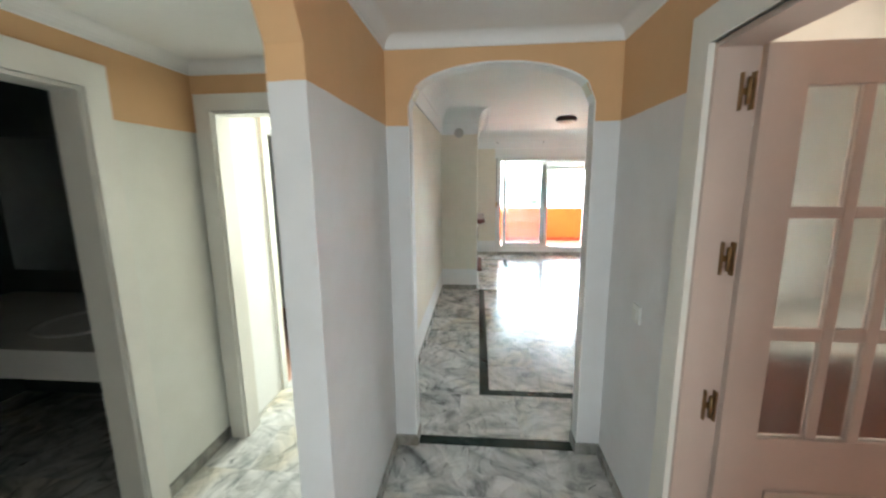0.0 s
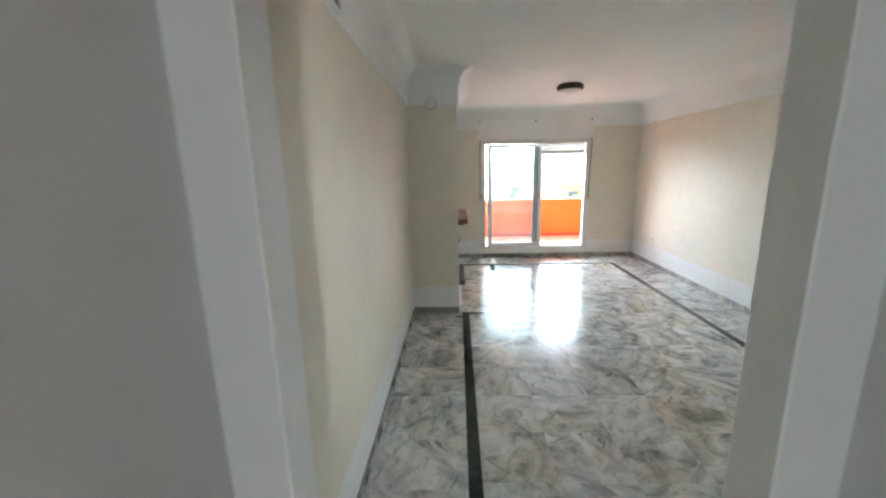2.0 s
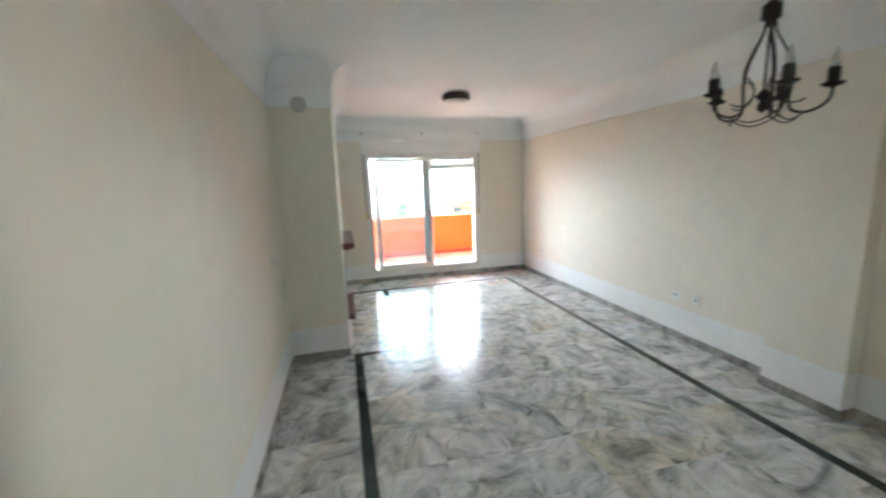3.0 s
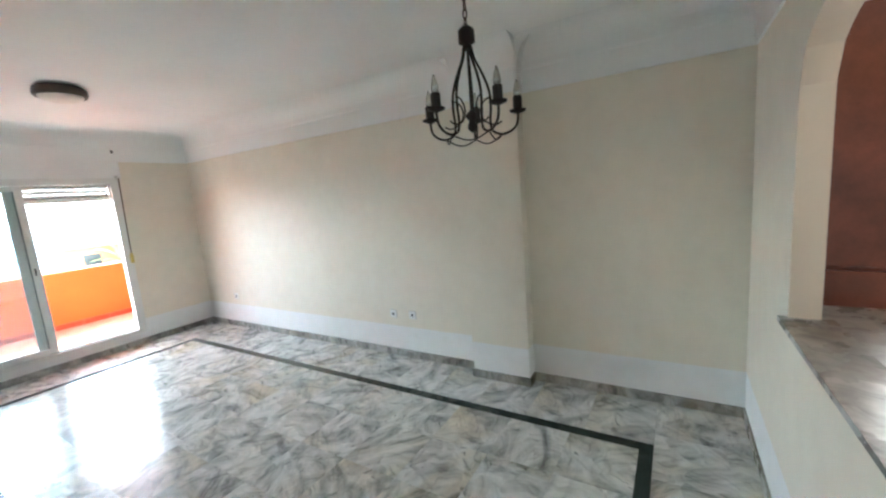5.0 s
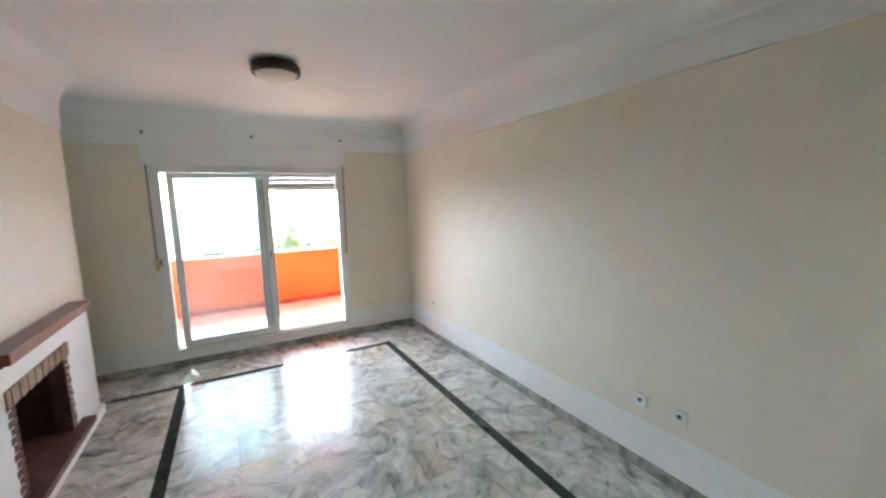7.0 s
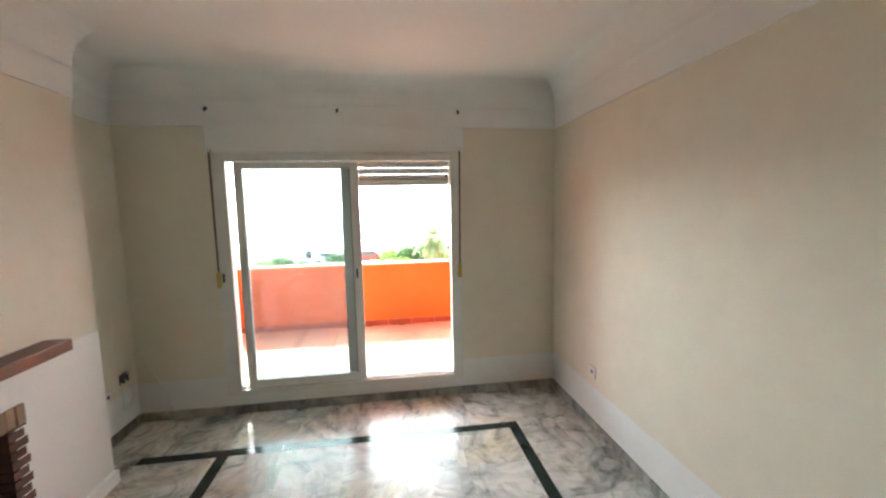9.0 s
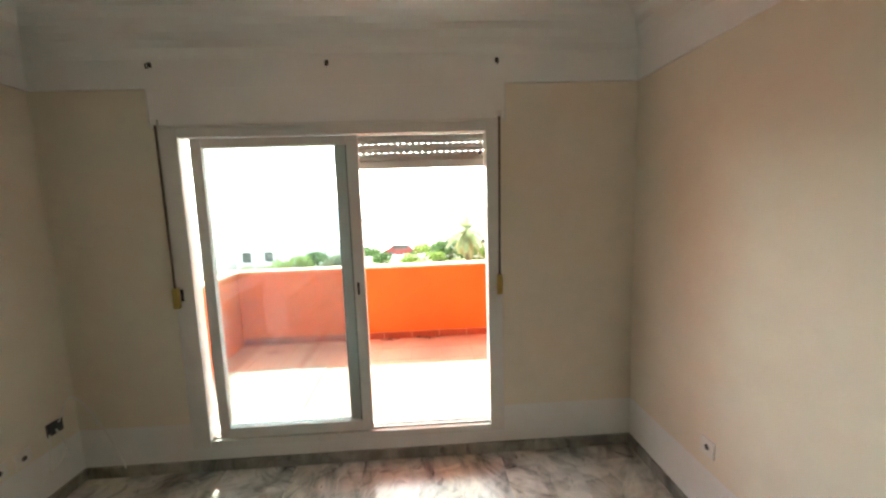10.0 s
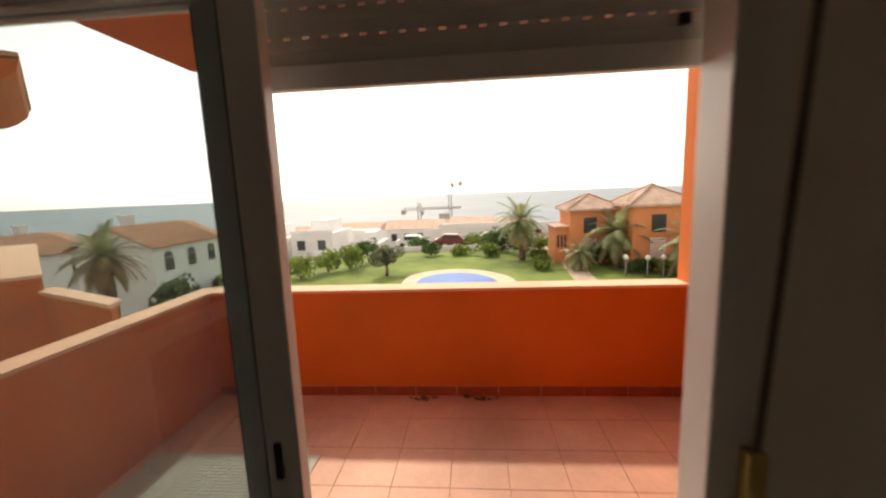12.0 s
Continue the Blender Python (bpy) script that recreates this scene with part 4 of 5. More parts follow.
def blob(name, cx, cy, rx, ry, z, h, material, label, cat, kind="structure", wob=0.08):
    bm = bmesh.new()
    pts = [(cx + rx * math.cos(2 * math.pi * k / 48) * (1 + wob * math.sin(3 * 2 * math.pi * k / 48 + 1)), cy + ry * math.sin(2 * math.pi * k / 48), z) for k in range(48)]
    slab(bm, pts, (0, 0, -h))
    return tagged(part(name, bm, material), label, cat, kind=kind)


blob("pavement_pool", 0.9, 33.2, 3.8, 4.8, -4.43, 0.2, M_DECK, "pale stone deck round the pool", "deck")
blob("water_pool", 0.9, 33.0, 2.7, 3.6, -4.425, 0.1, M_POOL, "bright blue swimming pool water", "pool")
bm = bmesh.new()
slab(bm, [(8.2, 26, -4.44), (9.6, 26, -4.44), (10.8, 40, -4.44), (9.6, 52, -4.44), (8.2, 52, -4.44), (9.3, 40, -4.44)], (0, 0, -0.2))
tagged(part("pavement_path", bm, M_PATH), "pale garden path past the palms", "path", kind="structure")


def leaves(bm, c, r, n, size, rng):
    """Many small leaf cards in a lumpy crown."""
    lumps = [(Vector((rng.uniform(-1, 1), rng.uniform(-1, 1), rng.uniform(-0.6, 0.9))), rng.uniform(0.35, 0.6)) for _ in range(9)]
    for _ in range(n):
        l, s = rng.choice(lumps)
        d = Vector((rng.gauss(0, 1), rng.gauss(0, 1), rng.gauss(0, 1))).normalized() * s * rng.uniform(0.75, 1.05)
        q = l * 0.62 + d
        p = Vector((c[0] + q.x * r[0], c[1] + q.y * r[1], c[2] + q.z * r[2]))
        u = Vector((rng.gauss(0, 1), rng.gauss(0, 1), rng.gauss(0, 1))).normalized()
        w = u.cross(Vector((rng.gauss(0, 1), rng.gauss(0, 1), rng.gauss(0, 1)))).normalized()
        k = size * rng.uniform(0.6, 1.3)
        bm.faces.new([bm.verts.new(p + u * k), bm.verts.new(p + w * k * 0.45), bm.verts.new(p - u * k), bm.verts.new(p - w * k * 0.45)])


def bush(x, y, r, h, material, label, seed):
    rng = random.Random(seed)
    z = max(ground_z(x, y), -4.47 if abs(x - 2) < 18 and abs(y - 36) < 10 else -99)
    ob = thing("shrub", (x, y, z), label, "shrub", "garden shrubs")
    bm = bmesh.new()
    leaves(bm, (x, y, z + h * 0.5), (r, r, h * 0.55), 700, 0.16, rng)
    part("foliage", bm, material, ob)
    bm = bmesh.new()
    for k in range(4):
        a = rng.uniform(0, 6.28)
        tube(bm, [(x, y, z), (x + 0.3 * r * math.cos(a), y + 0.3 * r * math.sin(a), z + h * 0.5)], [0.05, 0.02], 5)
    part("stems", bm, M_BARK, ob)


def palm(x, y, base, top, span, seed, dry=0.25, label="tall date palm with a full arching crown", count=46):
    rng = random.Random(seed)
    ob = thing("palm_tree", (x, y, base), label, "palm", "garden palms")
    bm = bmesh.new()
    lean = rng.uniform(-0.2, 0.2)
    n = 14
    tube(bm, [(x + lean * (k / n) ** 2, y, base + (top - base) * k / n) for k in range(n + 1)], [0.22 * (1 + 0.12 * (k % 2)) * (1.25 - 0.3 * k / n) for k in range(n + 1)], 9)
    part("trunk", bm, M_BARK, ob)
    green, brown = bmesh.new(), bmesh.new()
    c = Vector((x + lean, y, top))
    for i in range(count):
        el = radians(80 - 135 * (i / count) ** 0.9)
        az = i * 2.39996 + rng.uniform(-0.2, 0.2)
        ln = span * rng.uniform(0.85, 1.1)
        b = brown if i > count * (1 - dry) else green
        p, d = c.copy(), Vector((math.cos(az) * math.cos(el), math.sin(az) * math.cos(el), math.sin(el)))
        m = 12
        side = Vector((-math.sin(az), math.cos(az), 0))
        rib = [p.copy()]
        for s in range(m):
            p = p + d * (ln / m)
            d = (d + Vector((0, 0, -0.11 - 0.02 * s / m))).normalized()
            rib.append(p.copy())
            if s > 1:
                L = 0.34 * span * (1 - ((s / m) - 0.35) ** 2 * 1.7) * 0.75
                for sgn in (-1, 1):
                    for f in (0.0, 0.5):
                        q = p - d * (ln / m) * f
                        tip = q + (side * sgn * 0.75 + d * 0.55 + Vector((0, 0, -0.18))).normalized() * L
                        w = d * 0.045 * span / 2
                        b.faces.new([b.verts.new(q - w), b.verts.new(q + w), b.verts.new(tip)])
        tube(b, rib, [0.035 * (1 - 0.8 * k / m) for k in range(m + 1)], 4, cap=False)
    part("crown", green, M_PALM, ob)
    part("dry_fronds", brown, M_PALMDRY, ob, "hanging dry brown fronds")


palm(6.45, 41.8, -4.5, -1.2, 2.5, 3)
palm(13.0, 37.5, -4.5, -1.9, 2.5, 4, 0.3, "palm with drooping fronds before the orange house")
palm(9.9, 36.6, -4.5, -3.2, 1.5, 5, 0.1, "young bushy palm beside the path", 34)
palm(16.0, 33.4, -4.5, -2.1, 2.4, 6, 0.45, "palm with many dry fronds by the orange house")
palm(-14.2, 24.0, -7.4, -0.75, 1.8, 7, 0.62, "palm with dry lower fronds among the white houses")

ol = thing("olive_tree", (-4.3, 36.2, -4.5), "small round olive tree on the lawn", "tree")
bm = bmesh.new()
tube(bm, [(-4.3, 36.2, -4.5), (-4.25, 36.2, -4.0), (-4.3, 36.2, -3.6)], [0.16, 0.12, 0.1], 8)
for k in range(6):
    a = k * 1.05
    tube(bm, [(-4.3, 36.2, -3.7), (-4.3 + 0.4 * math.cos(a), 36.2 + 0.4 * math.sin(a), -3.3), (-4.3 + 0.8 * math.cos(a), 36.2 + 0.8 * math.sin(a), -2.8)], [0.07, 0.045, 0.02], 6)
part("trunk", bm, M_BARK, ol)
bm = bmesh.new()
leaves(bm, (-4.3, 36.2, -3.0), (1.25, 1.25, 0.85), 2200, 0.12, random.Random(11))
part("crown", bm, M_OLIVE, ol)

_rng = random.Random(5)
for x, y, r, h, mt, lb in [(-9.5, 38, 1.3, 2.0, M_LEAFLIGHT, "light green garden shrub"), (-8.0, 39, 1.2, 1.9, M_LEAFLIGHT, "light green garden shrub"), (-7.2, 42, 1.1, 2.2, M_LEAF, "dark green garden shrub"), (-10.8, 36, 1.4, 1.6, M_LEAFLIGHT, "light green garden shrub"),
                           (-1.9, 45, 1.1, 1.3, M_LEAF, "clipped dark shrub by the car park"), (1.2, 45, 1.3, 1.0, M_LEAFLIGHT, "low clipped hedge shrub"), (4.2, 46.5, 1.5, 2.4, M_LEAF, "dark green garden shrub"), (5.2, 47, 1.6, 2.8, M_LEAF, "large dark green shrub"),
                           (6.6, 44.5, 1.2, 1.8, M_LEAF, "round dark shrub by the palm"), (3.6, 43.8, 1.1, 1.3, M_LEAFLIGHT, "light green garden shrub"), (7.6, 39.2, 0.7, 0.8, M_LEAFLIGHT, "low hedge along the path"), (7.8, 41.2, 0.8, 0.9, M_LEAFLIGHT, "low hedge along the path"), (7.3, 37.2, 0.7, 0.7, M_LEAFLIGHT, "low hedge along the path"),
                           (12.0, 38.5, 0.9, 1.7, M_LEAF, "dark shrub by the orange house"), (13.6, 35.5, 1.0, 1.0, M_LEAF, "dark shrub by the orange house"), (15.4, 35.0, 1.1, 1.0, M_LEAFLIGHT, "light green hedge by the orange house"),
                           (-13.0, 26.5, 1.2, 2.2, M_LEAF, "dark shrub below the palm"), (-19.0, 36, 1.4, 1.8, M_LEAF, "dark shrub by the white house"), (-3.5, 50, 1.5, 1.6, M_LEAF, "dark green hedge shrub"), (2.0, 51, 1.6, 1.5, M_LEAFLIGHT, "light green hedge shrub"), (8.8, 47, 1.4, 1.4, M_LEAFLIGHT, "light green hedge shrub")]:
    bush(x, y, r, h, mt, lb, _rng.randint(1, 9999))

# orange houses with pyramid roofs


def pyramid_roof(bm, x0, x1, y0, y1, z, apex, over=0.35):
    x0, x1, y0, y1 = x0 - over, x1 + over, y0 - over, y1 + over
    c = Vector(((x0 + x1) / 2, (y0 + y1) / 2, apex))
    cor = [Vector((x0, y0, z)), Vector((x1, y0, z)), Vector((x1, y1, z)), Vector((x0, y1, z))]
    box(bm, x0, x1, y0, y1, z - 0.12, z - 0.002)
    for i in range(4):
        a, b = cor[i], cor[(i + 1) % 4]
        n = 22
        for k in range(n):
            p, q = a.lerp(b, k / n), a.lerp(b, (k + 0.55) / n)
            u = abs(2 * (k + 0.28) / n - 1)
            h = c.lerp((a + b) / 2, u)
            h = c if u < 0.05 else (a.lerp(c, 1 - u) if k < n / 2 else b.lerp(c, 1 - u))
            up = Vector((0, 0, 0.05))
            bm.faces.new([bm.verts.new(p + up), bm.verts.new(q + up), bm.verts.new(h + up)])
            bm.faces.new([bm.verts.new(p), bm.verts.new(p + up), bm.verts.new(h + up)])
            bm.faces.new([bm.verts.new(q), bm.verts.new(q + up), bm.verts.new(h + up)])
        bm.faces.new([bm.verts.new(a), bm.verts.new(b), bm.verts.new(c)])
        tube(bm, [a + Vector((0, 0, 0.05)), c + Vector((0, 0, 0.08))], 0.07, 5)


def window_in(house, x0, x1, yf, z0, z1, arched=False, material=None):
    w = block("window", [(x0 - 0.06, x0, yf - 0.03, yf + 0.05, z0, z1), (x1, x1 + 0.06, yf - 0.03, yf + 0.05, z0, z1), (x0 - 0.06, x1 + 0.06, yf - 0.06, yf + 0.05, z0 - 0.08, z0), (x0 - 0.06, x1 + 0.06, yf - 0.03, yf + 0.05, z1, z1 + 0.06)], material or M_TOWN, house)
    bm = bmesh.new()
    pts = [(x0, z0), (x1, z0), (x1, z1)]
    if arched:
        pts += [((x0 + x1) / 2 + (x1 - x0) / 2 * math.cos(a), z1 + (x1 - x0) / 2 * math.sin(a)) for a in [radians(20 * i) for i in range(1, 9)]]
    pts += [(x0, z1)]
    slab(bm, [(u, yf - 0.02, v) for u, v in pts], (0, 0.06, 0))
    part("pane", bm, M_DARKWIN, w)


def orange_house(x0, x1, y0, y1, eave, apex, wx, wz):
    h = thing("orange_house", (x0, y0, -4.5), "orange stucco villa with a tiled pyramid roof", "house", "orange villas")
    block("wall", (x0, x1, y0, y1, -4.6, eave), M_VILLA, h)
    bm = bmesh.new()
    pyramid_roof(bm, x0, x1, y0, y1, eave + 0.1, apex)
    part("roof", bm, M_HAZEROOF, h, "clay tiled pyramid roof")
    window_in(h, wx, wx + 1.0, y0, wz, wz + 1.25, material=M_VILLA)
    bm = bmesh.new()
    for i in range(6):
        for j in range(8):
            a, b = wx - 0.02 + 0.18 * i, wz - 1.85 + 0.19 * j
            box(bm, a, a + 0.13, y0 - 0.05, y0 + 0.02, b, b + 0.13)
    part("lattice", bm, M_TOWN, h, "pale pierced block lattice")


orange_house(9.9, 13.6, 39.2, 43, -0.25, 1.0, 10.9, -2.05)
orange_house(13.45, 17.7, 36.2, 40.5, 0.08, 1.55, 14.7, -1.75)
an = thing("orange_annex", (9.0, 39.6, -4.5), "low orange annex with slim windows", "house")
block("wall", (8.8, 9.9, 39.8, 42.5, -4.6, -1.6), M_VILLA, an)
for k in range(3):
    block("window", (9.0 + 0.28 * k, 9.16 + 0.28 * k, 39.77, 39.83, -3.2, -2.2), M_DARKWIN, an)
block("roof", (8.7, 9.9, 39.6, 42.6, -1.6, -1.48), M_HAZEROOF, an)


# white houses
def white_house(cx, cy, w, d, base, eave, turn, label, cols, chimneys=1, ridge=1.3):
    h = thing("white_house", (0, 0, 0), label, "house", "white houses")
    x0, x1, y0, y1 = -w / 2, w / 2, -d / 2, d / 2
    block("wall", (x0, x1, y0, y1, base - 1, eave), M_TOWN, h)
    bm = bmesh.new()
    o = 0.35
    for s in (-1, 1):
        slab(bm, [(x0 - o, s * (d / 2 + o), eave - 0.08), (x1 + o, s * (d / 2 + o), eave - 0.08), (x1 + o, 0, eave + ridge), (x0 - o, 0, eave + ridge)], (0, 0, 0.12))
        for k in range(int(w / 0.45)):
            a = x0 - o + 0.45 * k
            tube(bm, [(a + 0.2, s * (d / 2 + o), eave + 0.05), (a + 0.2, 0, eave + ridge + 0.13)], 0.07, 4)
    roof = tagged(part("roof", bm, M_ROOF, h, "clay tiled roof"), kind="stuff")
    for s in (x0, x1 - 0.1):
        bm = bmesh.new()
        slab(bm, [(s, y0, eave - 0.05), (s, y1, eave - 0.05), (s, 0, eave + ridge - 0.08)], (0.1, 0, 0))
        part("gable", bm, M_TOWN, h)
    for k in range(chimneys):
        bm = bmesh.new()
        cxk = x0 + w * (0.3 + 0.45 * k)
        box(bm, cxk - 0.3, cxk + 0.3, 0.3, 0.9, eave, eave + ridge + 0.7)
        box(bm, cxk - 0.4, cxk + 0.4, 0.2, 1.0, eave + ridge + 0.7, eave + ridge + 0.82)
        part("chimney", bm, M_TOWN, roof)
    for i in range(cols):
        u = x0 + w * (i + 0.6) / (cols + 0.2)
        window_in(h, u - 0.42, u + 0.42, y0, eave - 1.75, eave - 0.85, True)
        window_in(h, u - 0.42, u + 0.42, y0, eave - 4.6, eave - 3.4)
    h.matrix_world = pose(cx, cy, 0, 0, 0, turn)


white_house(-21.6, 35.2, 7.0, 5.6, -8.5, -1.3, 90, "white two-storey house with a clay roof and arched windows", 3)
white_house(-33.5, 34.5, 8.0, 8.0, -8.5, -1.9, 90, "white house with a clay roof and tall chimney", 2, 2)
# neighbour's stepped orange wall
nb = thing("neighbour_house", (-9.0, 14.0, -4.5), "orange stucco neighbour building with stepped walls and copings", "house")
bm = bmesh.new()
slab(bm, [(-6.4, 15.1, -9), (-12, 10, -9), (-20, 16, -9), (-14, 21.2, -9)], (0, 0, 9.2))
part("wall", bm, M_ORANGE, nb)
bm = bmesh.new()
slab(bm, [(-6.36, 15.08, 0.2), (-12, 9.9, 0.2), (-20.1, 16, 0.2), (-14, 21.25, 0.2)], (0, 0, 0.07))
part("coping", bm, M_PALEORANGE, nb)
bm = bmesh.new()
slab(bm, [(-6.5, 15.1, -9), (-3.87, 14.0, -9), (-4.0, 14.25, -9), (-6.5, 15.35, -9)], (0, 0, 8.86))
part("garden_wall", bm, M_ORANGE, nb)
bm = bmesh.new()
slab(bm, [(-6.5, 15.05, -0.14), (-3.82, 13.93, -0.14), (-3.95, 14.3, -0.14), (-6.5, 15.4, -0.14)], (0, 0, 0.08))
part("wall_coping", bm, M_PALEORANGE, nb)
eav = thing("neighbour_eave", (-5, 14, 3), "orange eave of the neighbouring roof with stepped edge", "eave")
bm = bmesh.new()
slab(bm, [(-12, 10.2, 3.15), (-4.7, 14.0, 3.15), (-4.85, 14.05, 3.0), (-5.1, 14.0, 2.85), (-5.3, 13.9, 2.75), (-12, 10.4, 2.7)], (-3.6, 3.05, 0))
part("eave_slab", bm, M_ORANGE, eav)
bm = bmesh.new()
slab(bm, [(-12, 10.1, 3.17), (-4.64, 13.95, 3.17), (-4.64, 13.95, 3.23), (-12, 10.1, 3.9)], (-3.6, 3.1, 0))
part("eave_tiles", bm, M_ROOF, eav)
bm = bmesh.new()
slab(bm, [(-8.5, 13.5, -1), (-12.5, 10.6, -1), (-17, 14.5, -1), (-12.6, 17.0, -1)], (0, 0, 4.1))
part("upper_wall", bm, M_ORANGE, eav)
eav.location.z += 0.75

# town on the slope
_rng = random.Random(21)
for k in range(170):
    D = 50 + 160 * (k / 170) ** 1.3
    u = _rng.uniform(-0.62, 0.62)
    x, y = 2.3 + u * D, 8.1 + D
    if 8 < x < 20 and y < 60 or (x < -5 and y < 64):
        continue
    g = ground_z(x, y)
    w, d, h = _rng.uniform(5, 11), _rng.uniform(5, 8), _rng.uniform(3.2, 6.0)
    h = min(h, 1.6 - 0.092 * D - g)
    if h < 2.2:
        continue
    hs = thing("town_house", (x, y, g), _rng.choice(["small white town house with a clay roof", "small white flat-roofed town house", "small white flat-roofed town house"]), "house", "town houses")
    block("wall", (x - w / 2, x + w / 2, y, y + d, g - 2, g + h), M_TOWN, hs)
    if "clay" in hs["label"]:
        bm = bmesh.new()
        slab(bm, [(x - w / 2 - 0.3, y - 0.3, g + h), (x - w / 2 - 0.3, y + d / 2, g + h + 1.2), (x - w / 2 - 0.3, y + d + 0.3, g + h)], (w + 0.6, 0, 0))
        part("roof", bm, M_HAZEROOF, hs, "clay tiled roof, paled for distance haze")
    else:
        block("parapet", (x - w / 2 - 0.1, x + w / 2 + 0.1, y - 0.1, y + 0.2, g + h - 0.2, g + h + 0.5), M_TOWN, hs)
    for i in range(int(w / 2.2)):
        for j in range(1 if h < 4.5 else 2):
            a = x - w / 2 + 0.8 + 2.1 * i
            block("window", (a, a + 0.9, y - 0.05, y + 0.05, g + 0.9 + 2.6 * j, g + 2.1 + 2.6 * j), M_DARKWIN, hs)



def flat_block(x0, x1, y0, y1, top, storeys, bays):
    """A white flat-roofed terrace block with set-back roof rooms."""
    base = ground_z((x0 + x1) / 2, y0) - 1
    b = thing("white_apartment_block", (x0, y0, base), "white flat-roofed apartment block with dark windows", "building", "white apartment blocks")
    block("wall", (x0, x1, y0, y1, base, top), M_TOWN, b)
    block("parapet", [(x0 - 0.1, x1 + 0.1, y0 - 0.1, y0 + 0.15, top - 0.1, top + 0.45)], M_TOWN, b)
    block("roof_room", (x0 + 0.3 * (x1 - x0), x0 + 0.75 * (x1 - x0), y0 + 2.5, y1 - 0.5, top, top + 1.5), M_TOWN, b)
    w = (x1 - x0) / bays
    for i in range(bays):
        for j in range(storeys):
            a, z = x0 + w * (i + 0.28), top - 2.0 - 2.8 * j
            block("window", (a, a + w * 0.38, y0 - 0.05, y0 + 0.05, z, z + 1.2), M_DARKWIN, b)
            block("balcony", (a - w * 0.15, a + w * 0.55, y0 - 0.9, y0 - 0.02, z - 0.9, z - 0.15), M_TOWN, b)


for x0, x1, y0, top, n in ((-26.5, -20.8, 52, -3.3, 2), (-20.2, -15.0, 54, -2.9, 2), (-14.6, -11.0, 60, -5.2, 2), (-9.4, -4.6, 67, -7.0, 2), (-21, -13.6, 84, -7.9, 3), (-13.2, -8.4, 80, -7.4, 2), (-7.9, -4.6, 82, -6.5, 2), (-2.6, 1.6, 80, -6.3, 2), (2.0, 6.4, 86, -8.0, 2), (7.0, 12.0, 84, -8.2, 2)):
    flat_block(x0, x1, y0, y0 + 8, top, 2 if y0 < 60 else 1, n)

# building site with two cranes
site = thing("building_site", (-15, 190, -20), "unfinished concrete frame building on the slope", "building")
for i in range(13):
    for j in range(3):
        block("column", (-48 + 5 * i, -47.3 + 5 * i, 190, 190.7, -22 + 3.1 * j, -19.1 + 3.1 * j), M_CONC, site)
for j in range(4):
    block("floor_slab", (-49, 14, 189, 204, -19.1 + 3.1 * j - 3.1, -18.8 + 3.1 * j - 3.1), M_CONC, site)
block("stair_tower", (-14, -9, 192, 198, -22, -8.5), M_CONC, site)


def crane(x, y, base, top, jib, back, label):
    c = thing("tower_crane", (x, y, base), label, "crane", "tower cranes")
    bm = bmesh.new()
    s = 0.8
    for dx in (-s, s):
        for dy in (-s, s):
            tube(bm, [(x + dx, y + dy, base), (x + dx, y + dy, top)], 0.22, 4)
    n = int((top - base) / 2.5)
    for k in range(n):
        z0, z1 = base + 2.5 * k, base + 2.5 * (k + 1)
        sg = 1 if k % 2 else -1
        tube(bm, [(x - sg * s, y - s, z0), (x + sg * s, y - s, z1)], 0.14, 4)
        tube(bm, [(x - s, y - sg * s, z0), (x - s, y + sg * s, z1)], 0.14, 4)
    part("mast", bm, M_STEEL, c)
    bm = bmesh.new()
    z = top - 4
    for (dx, dz) in ((0, 1.2), (0, 0)):
        tube(bm, [(x - back[0], y - back[1], z + dz), (x + jib[0], y + jib[1], z + dz * 0.6)], 0.25, 4)
    for k in range(16):
        u, v = k / 16, (k + 1) / 16
        tube(bm, [(x + jib[0] * u, y + jib[1] * u, z), (x + jib[0] * v, y + jib[1] * v, z + 1.0)], 0.12, 4)
    part("jib", bm, M_STEEL, c)
    block("counterweight", (x - back[0] - 1.2, x - back[0] + 1.2, y - back[1] - 1, y - back[1] + 1, z - 2.2, z + 0.3), M_CONC, c)
    block("cab", (x + 0.9, x + 2.4, y - 1, y + 1, z - 2.6, z - 0.4), M_STEEL, c)


crane(-10.1, 220, -24, 10.5, (4, 60), (-6, 4), "tall grey tower crane seen nearly end on")
crane(-26.5, 215, -24, -3.5, (22, 10), (9, -3), "lower grey tower crane with its jib across")


# parked cars and lamp posts by the garden
def car(x, y, z, material, label):
    c = thing("parked_car", (x, y, z), label, "car", "parked cars")
    bm = bmesh.new()
    slab(bm, [(x - 2, y, z + 0.3), (x + 2, y, z + 0.3), (x + 2.0, y, z + 0.75), (x + 1.2, y, z + 0.85), (x + 0.7, y, z + 1.35), (x - 0.9, y, z + 1.4), (x - 1.6, y, z + 0.9), (x - 2, y, z + 0.8)], (0, 1.6, 0))
    part("body", bm, material, c)
    block("side_window", (x - 1.0, x + 0.7, y - 0.02, y + 0.02, z + 0.9, z + 1.28), M_DARKWIN, c)
    for dx in (-1.25, 1.25):
        bm = bmesh.new()
        tube(bm, [(x + dx, y - 0.05, z + 0.3), (x + dx, y + 0.15, z + 0.3)], 0.3, 14)
        part("wheel", bm, M_DARK, c)


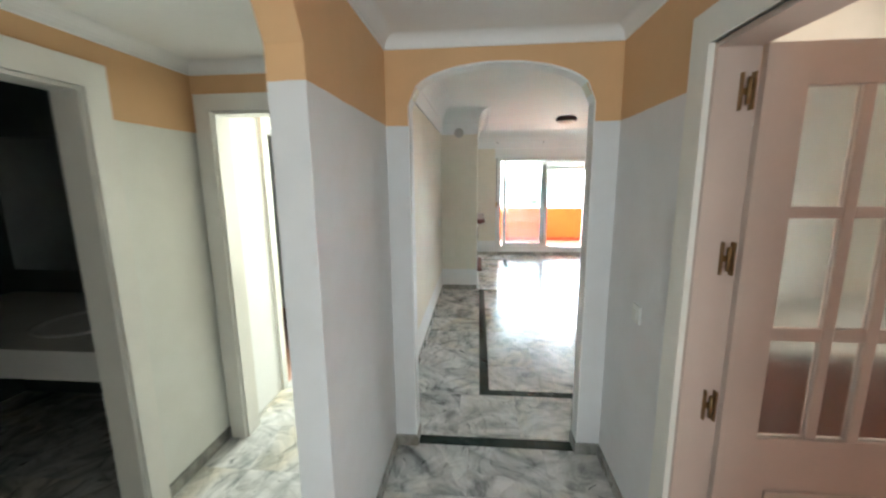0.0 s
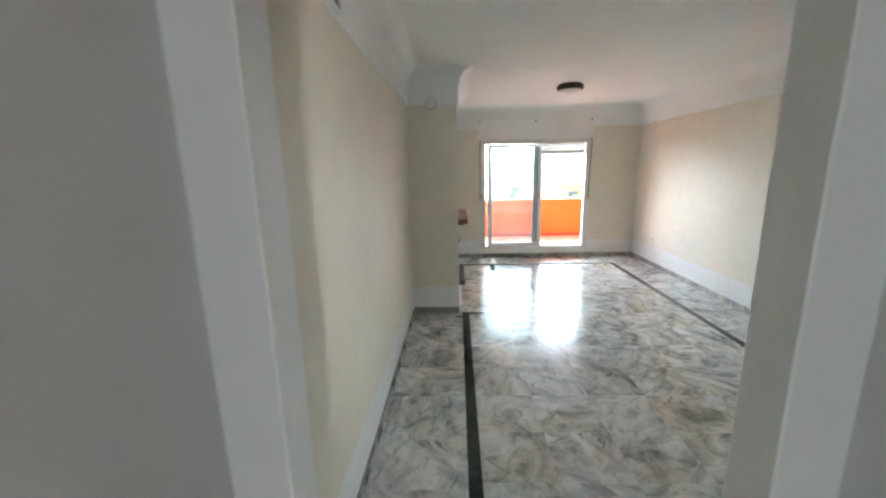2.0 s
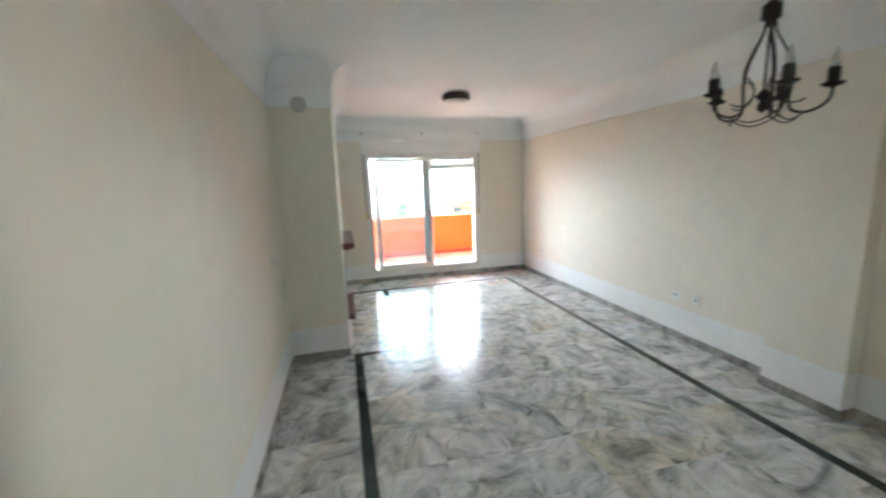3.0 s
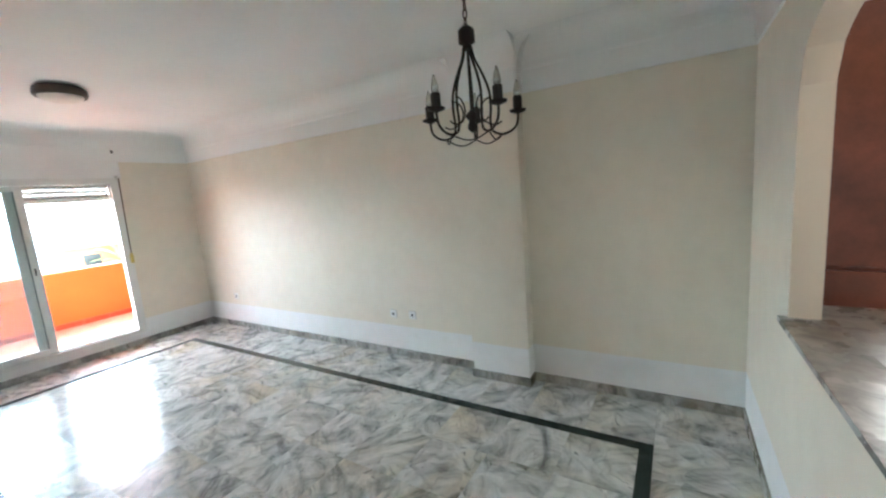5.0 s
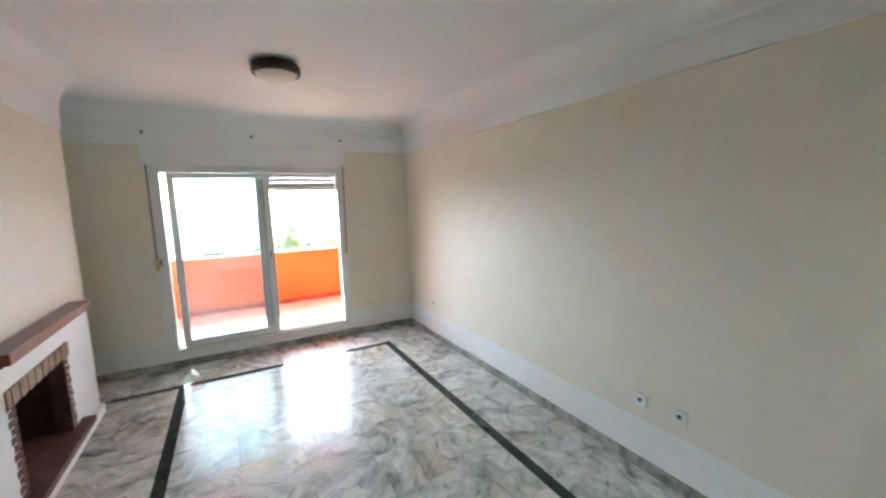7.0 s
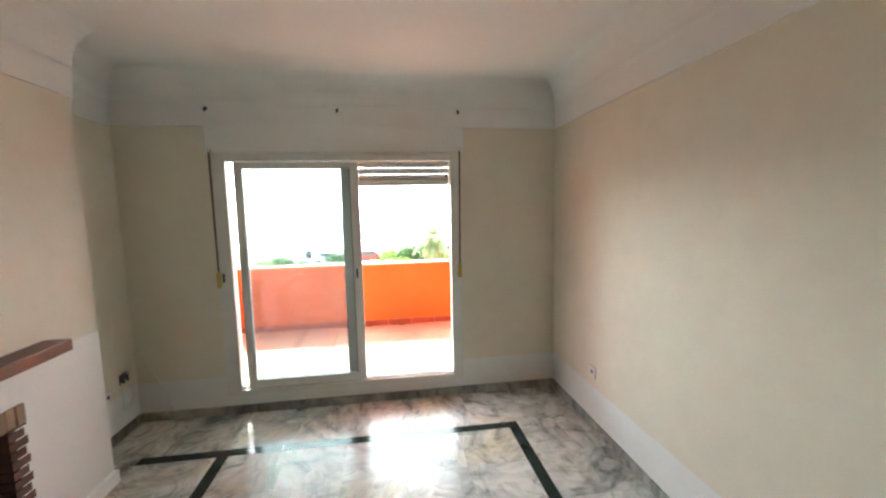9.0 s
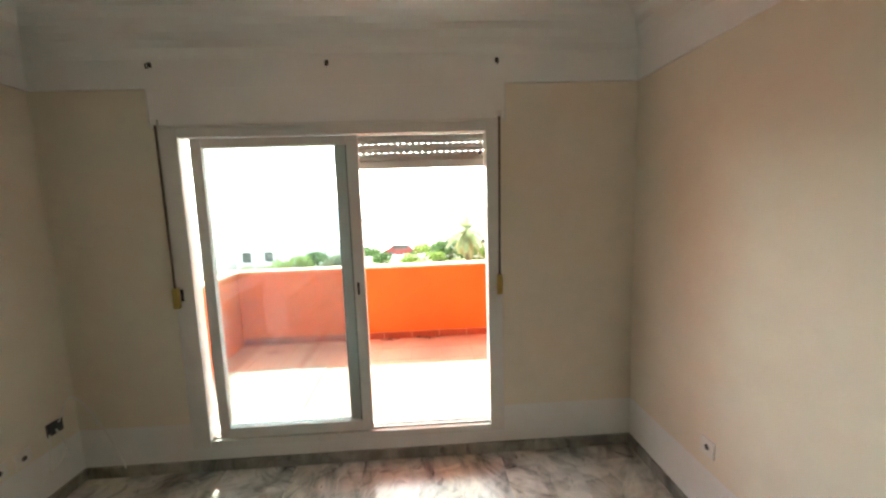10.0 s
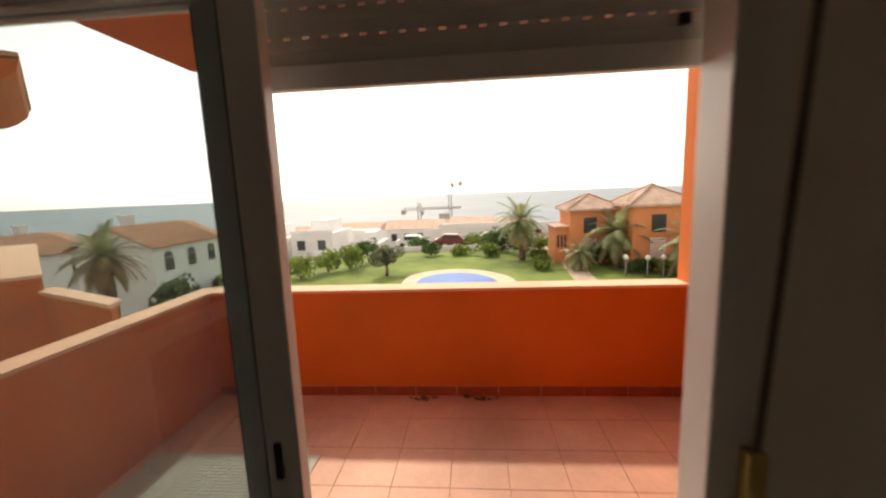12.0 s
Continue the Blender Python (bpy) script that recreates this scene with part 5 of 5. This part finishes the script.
for x, y, mt, lb in ((-4.6, 51.0, M_TOWN, "white parked car beyond the hedge"), (-0.2, 51.5, surface("dark_red_car_paint", (0.20, 0.03, 0.03), 0.25), "dark red parked car beyond the hedge"), (4.4, 51.8, M_STEEL, "grey parked car beyond the hedge")):
    car(x, y, ground_z(x, y), mt, lb)
structure("wall_garden", [(-9, 9, 48.2, 48.4, -4.8, -4.0)], M_TOWN, "low white garden wall", "wall")
for x, y in ((12.3, 34.2), (13.6, 34.0), (9.3, 37.6), (14.6, 34.0)):
    lp = thing("garden_lamp", (x, y, -4.5), "white globe garden lamp on a thin post", "lamp", "garden lamps")
    bm = bmesh.new()
    tube(bm, [(x, y, -4.5), (x, y, -3.3)], 0.04, 6)
    part("post", bm, M_STEEL, lp)
    bm = bmesh.new()
    turned(bm, (x, y, -3.15), [(0.17 * math.cos(radians(a)), 0.17 * math.sin(radians(a))) for a in range(-80, 81, 20)], 12)
    part("globe", bm, M_OPAL, lp)

# ---- terrace tiles ----
terrace_floor = structure("floor_terrace", (TX0, TX1, 8.96, TY, -0.04, -0.026), M_JOINT, "terracotta tiled terrace floor", "floor")
tile_meshes = {}


def tile(parent, name, x0, x1, y0, y1, z0, z1, material, chamfer=0.003):
    key = (round(x1 - x0, 3), round(y1 - y0, 3), round(z1 - z0, 3), material.name)
    if key not in tile_meshes:
        w, d, h = x1 - x0, y1 - y0, z1 - z0
        c = min(chamfer, w / 4, d / 4)
        pts = [(0, 0, 0), (w, 0, 0), (w, d, 0), (0, d, 0), (0, 0, h - c), (w, 0, h - c), (w, d, h - c), (0, d, h - c), (c, c, h), (w - c, c, h), (w - c, d - c, h), (c, d - c, h)]
        faces = [(0, 1, 5, 4), (1, 2, 6, 5), (2, 3, 7, 6), (3, 0, 4, 7), (4, 5, 9, 8), (5, 6, 10, 9), (6, 7, 11, 10), (7, 4, 8, 11), (8, 9, 10, 11)]
        me = bpy.data.meshes.new(name)
        me.from_pydata(pts, [], faces)
        me.materials.append(material)
        tile_meshes[key] = me
    ob = new(name, tile_meshes[key])
    ob.parent = parent
    ob.location = (x0, y0, z0)


T = 0.33
nx, ny = int((TX1 - TX0) / T) + 1, int((TY - 8.96) / T) + 1
for i in range(nx):
    for j in range(ny):
        x0, y1 = TX0 + T * i, TY - T * j
        x1, y0 = min(TX1, x0 + T), max(9.0, y1 - T)
        if x1 - x0 > 0.03 and y1 - y0 > 0.03:
            tile(terrace_floor, "tile", x0 + 0.0015, x1 - 0.0015, y0 + 0.0015, y1 - 0.0015, -0.036, -0.018, M_TERRA, 0.001)
sk = structure("baseboard_terrace", (TX0, TX1, TY - 0.004, TY + 0.001, -0.02, 0.06), M_JOINT, "dark terracotta terrace skirting", "skirting")
for i in range(nx):
    x0 = TX0 + T * i
    x1 = min(TX1, x0 + T)
    if x1 - x0 > 0.03:
        tile(sk, "tile", x0 + 0.004, x1 - 0.004, TY - 0.014, TY - 0.004, -0.018, 0.058, M_TERRADARK, 0.002)

# ---- marble floor ----
floor = structure("floor", (-3.2, 3.72, -1.6, 8.93, -0.30, -0.012), M_JOINT, "polished grey veined marble floor with a dark green border", "floor")
g = BORDER
strips = [(0.515, 3.078, 3.10, 3.10 + g), (3.078 - g, 3.078, 3.10 + g, 8.245 - g), (0.505, 3.078, 8.245 - g, 8.245), (0.515, 0.515 + g, 3.10 + g, 6.02), (0.515 + g, 1.073, 6.02 - g, 6.02), (1.073 - g, 1.073, 6.02, 8.245 - g), (0.125, 1.09, 2.515, 2.60)]
for x0, x1, y0, y1 in strips:
    tile(floor, "border_strip", x0, x1, y0, y1, -0.02, 0.0, M_GREEN, 0.0005)


def lay(x0, x1, y0, y1, size=0.40):
    """Marble tiles over a rectangle."""
    cols_n, rows_n = max(1, round((x1 - x0) / size)), max(1, round((y1 - y0) / size))
    w, d = (x1 - x0) / cols_n, (y1 - y0) / rows_n
    for i in range(cols_n):
        for j in range(rows_n):
            a, b = x0 + w * i, y0 + d * j
            tile(floor, "tile", a + 0.0004, a + w - 0.0004, b + 0.0004, b + d - 0.0004, -0.02, 0.0, M_MARBLE, 0.0004)


lay(0.515 + g, 3.078 - g, 3.10 + g, 6.02 - g)
lay(1.073, 3.078 - g, 6.02 - g, 8.245 - g)
lay(3.078, XR, 3.10, 8.245)
lay(XL, 0.515, 3.10, 6.02)
lay(0.48, 1.073 - g, 6.02, 8.245 - g)
lay(XL, XR, YN, 3.10)
lay(0.2, XR, 8.245, YF)
lay(0.2, 0.505, 8.03, 8.245)
lay(0.0, 1.34, -1.4, 2.515, 0.40)
lay(-1.22, 0.0, -1.4, 2.62, 0.40)
lay(-1.05, -0.15, 2.62, 5.0, 0.45)
lay(-3.1, -1.22, 0.4, 2.9, 0.45)
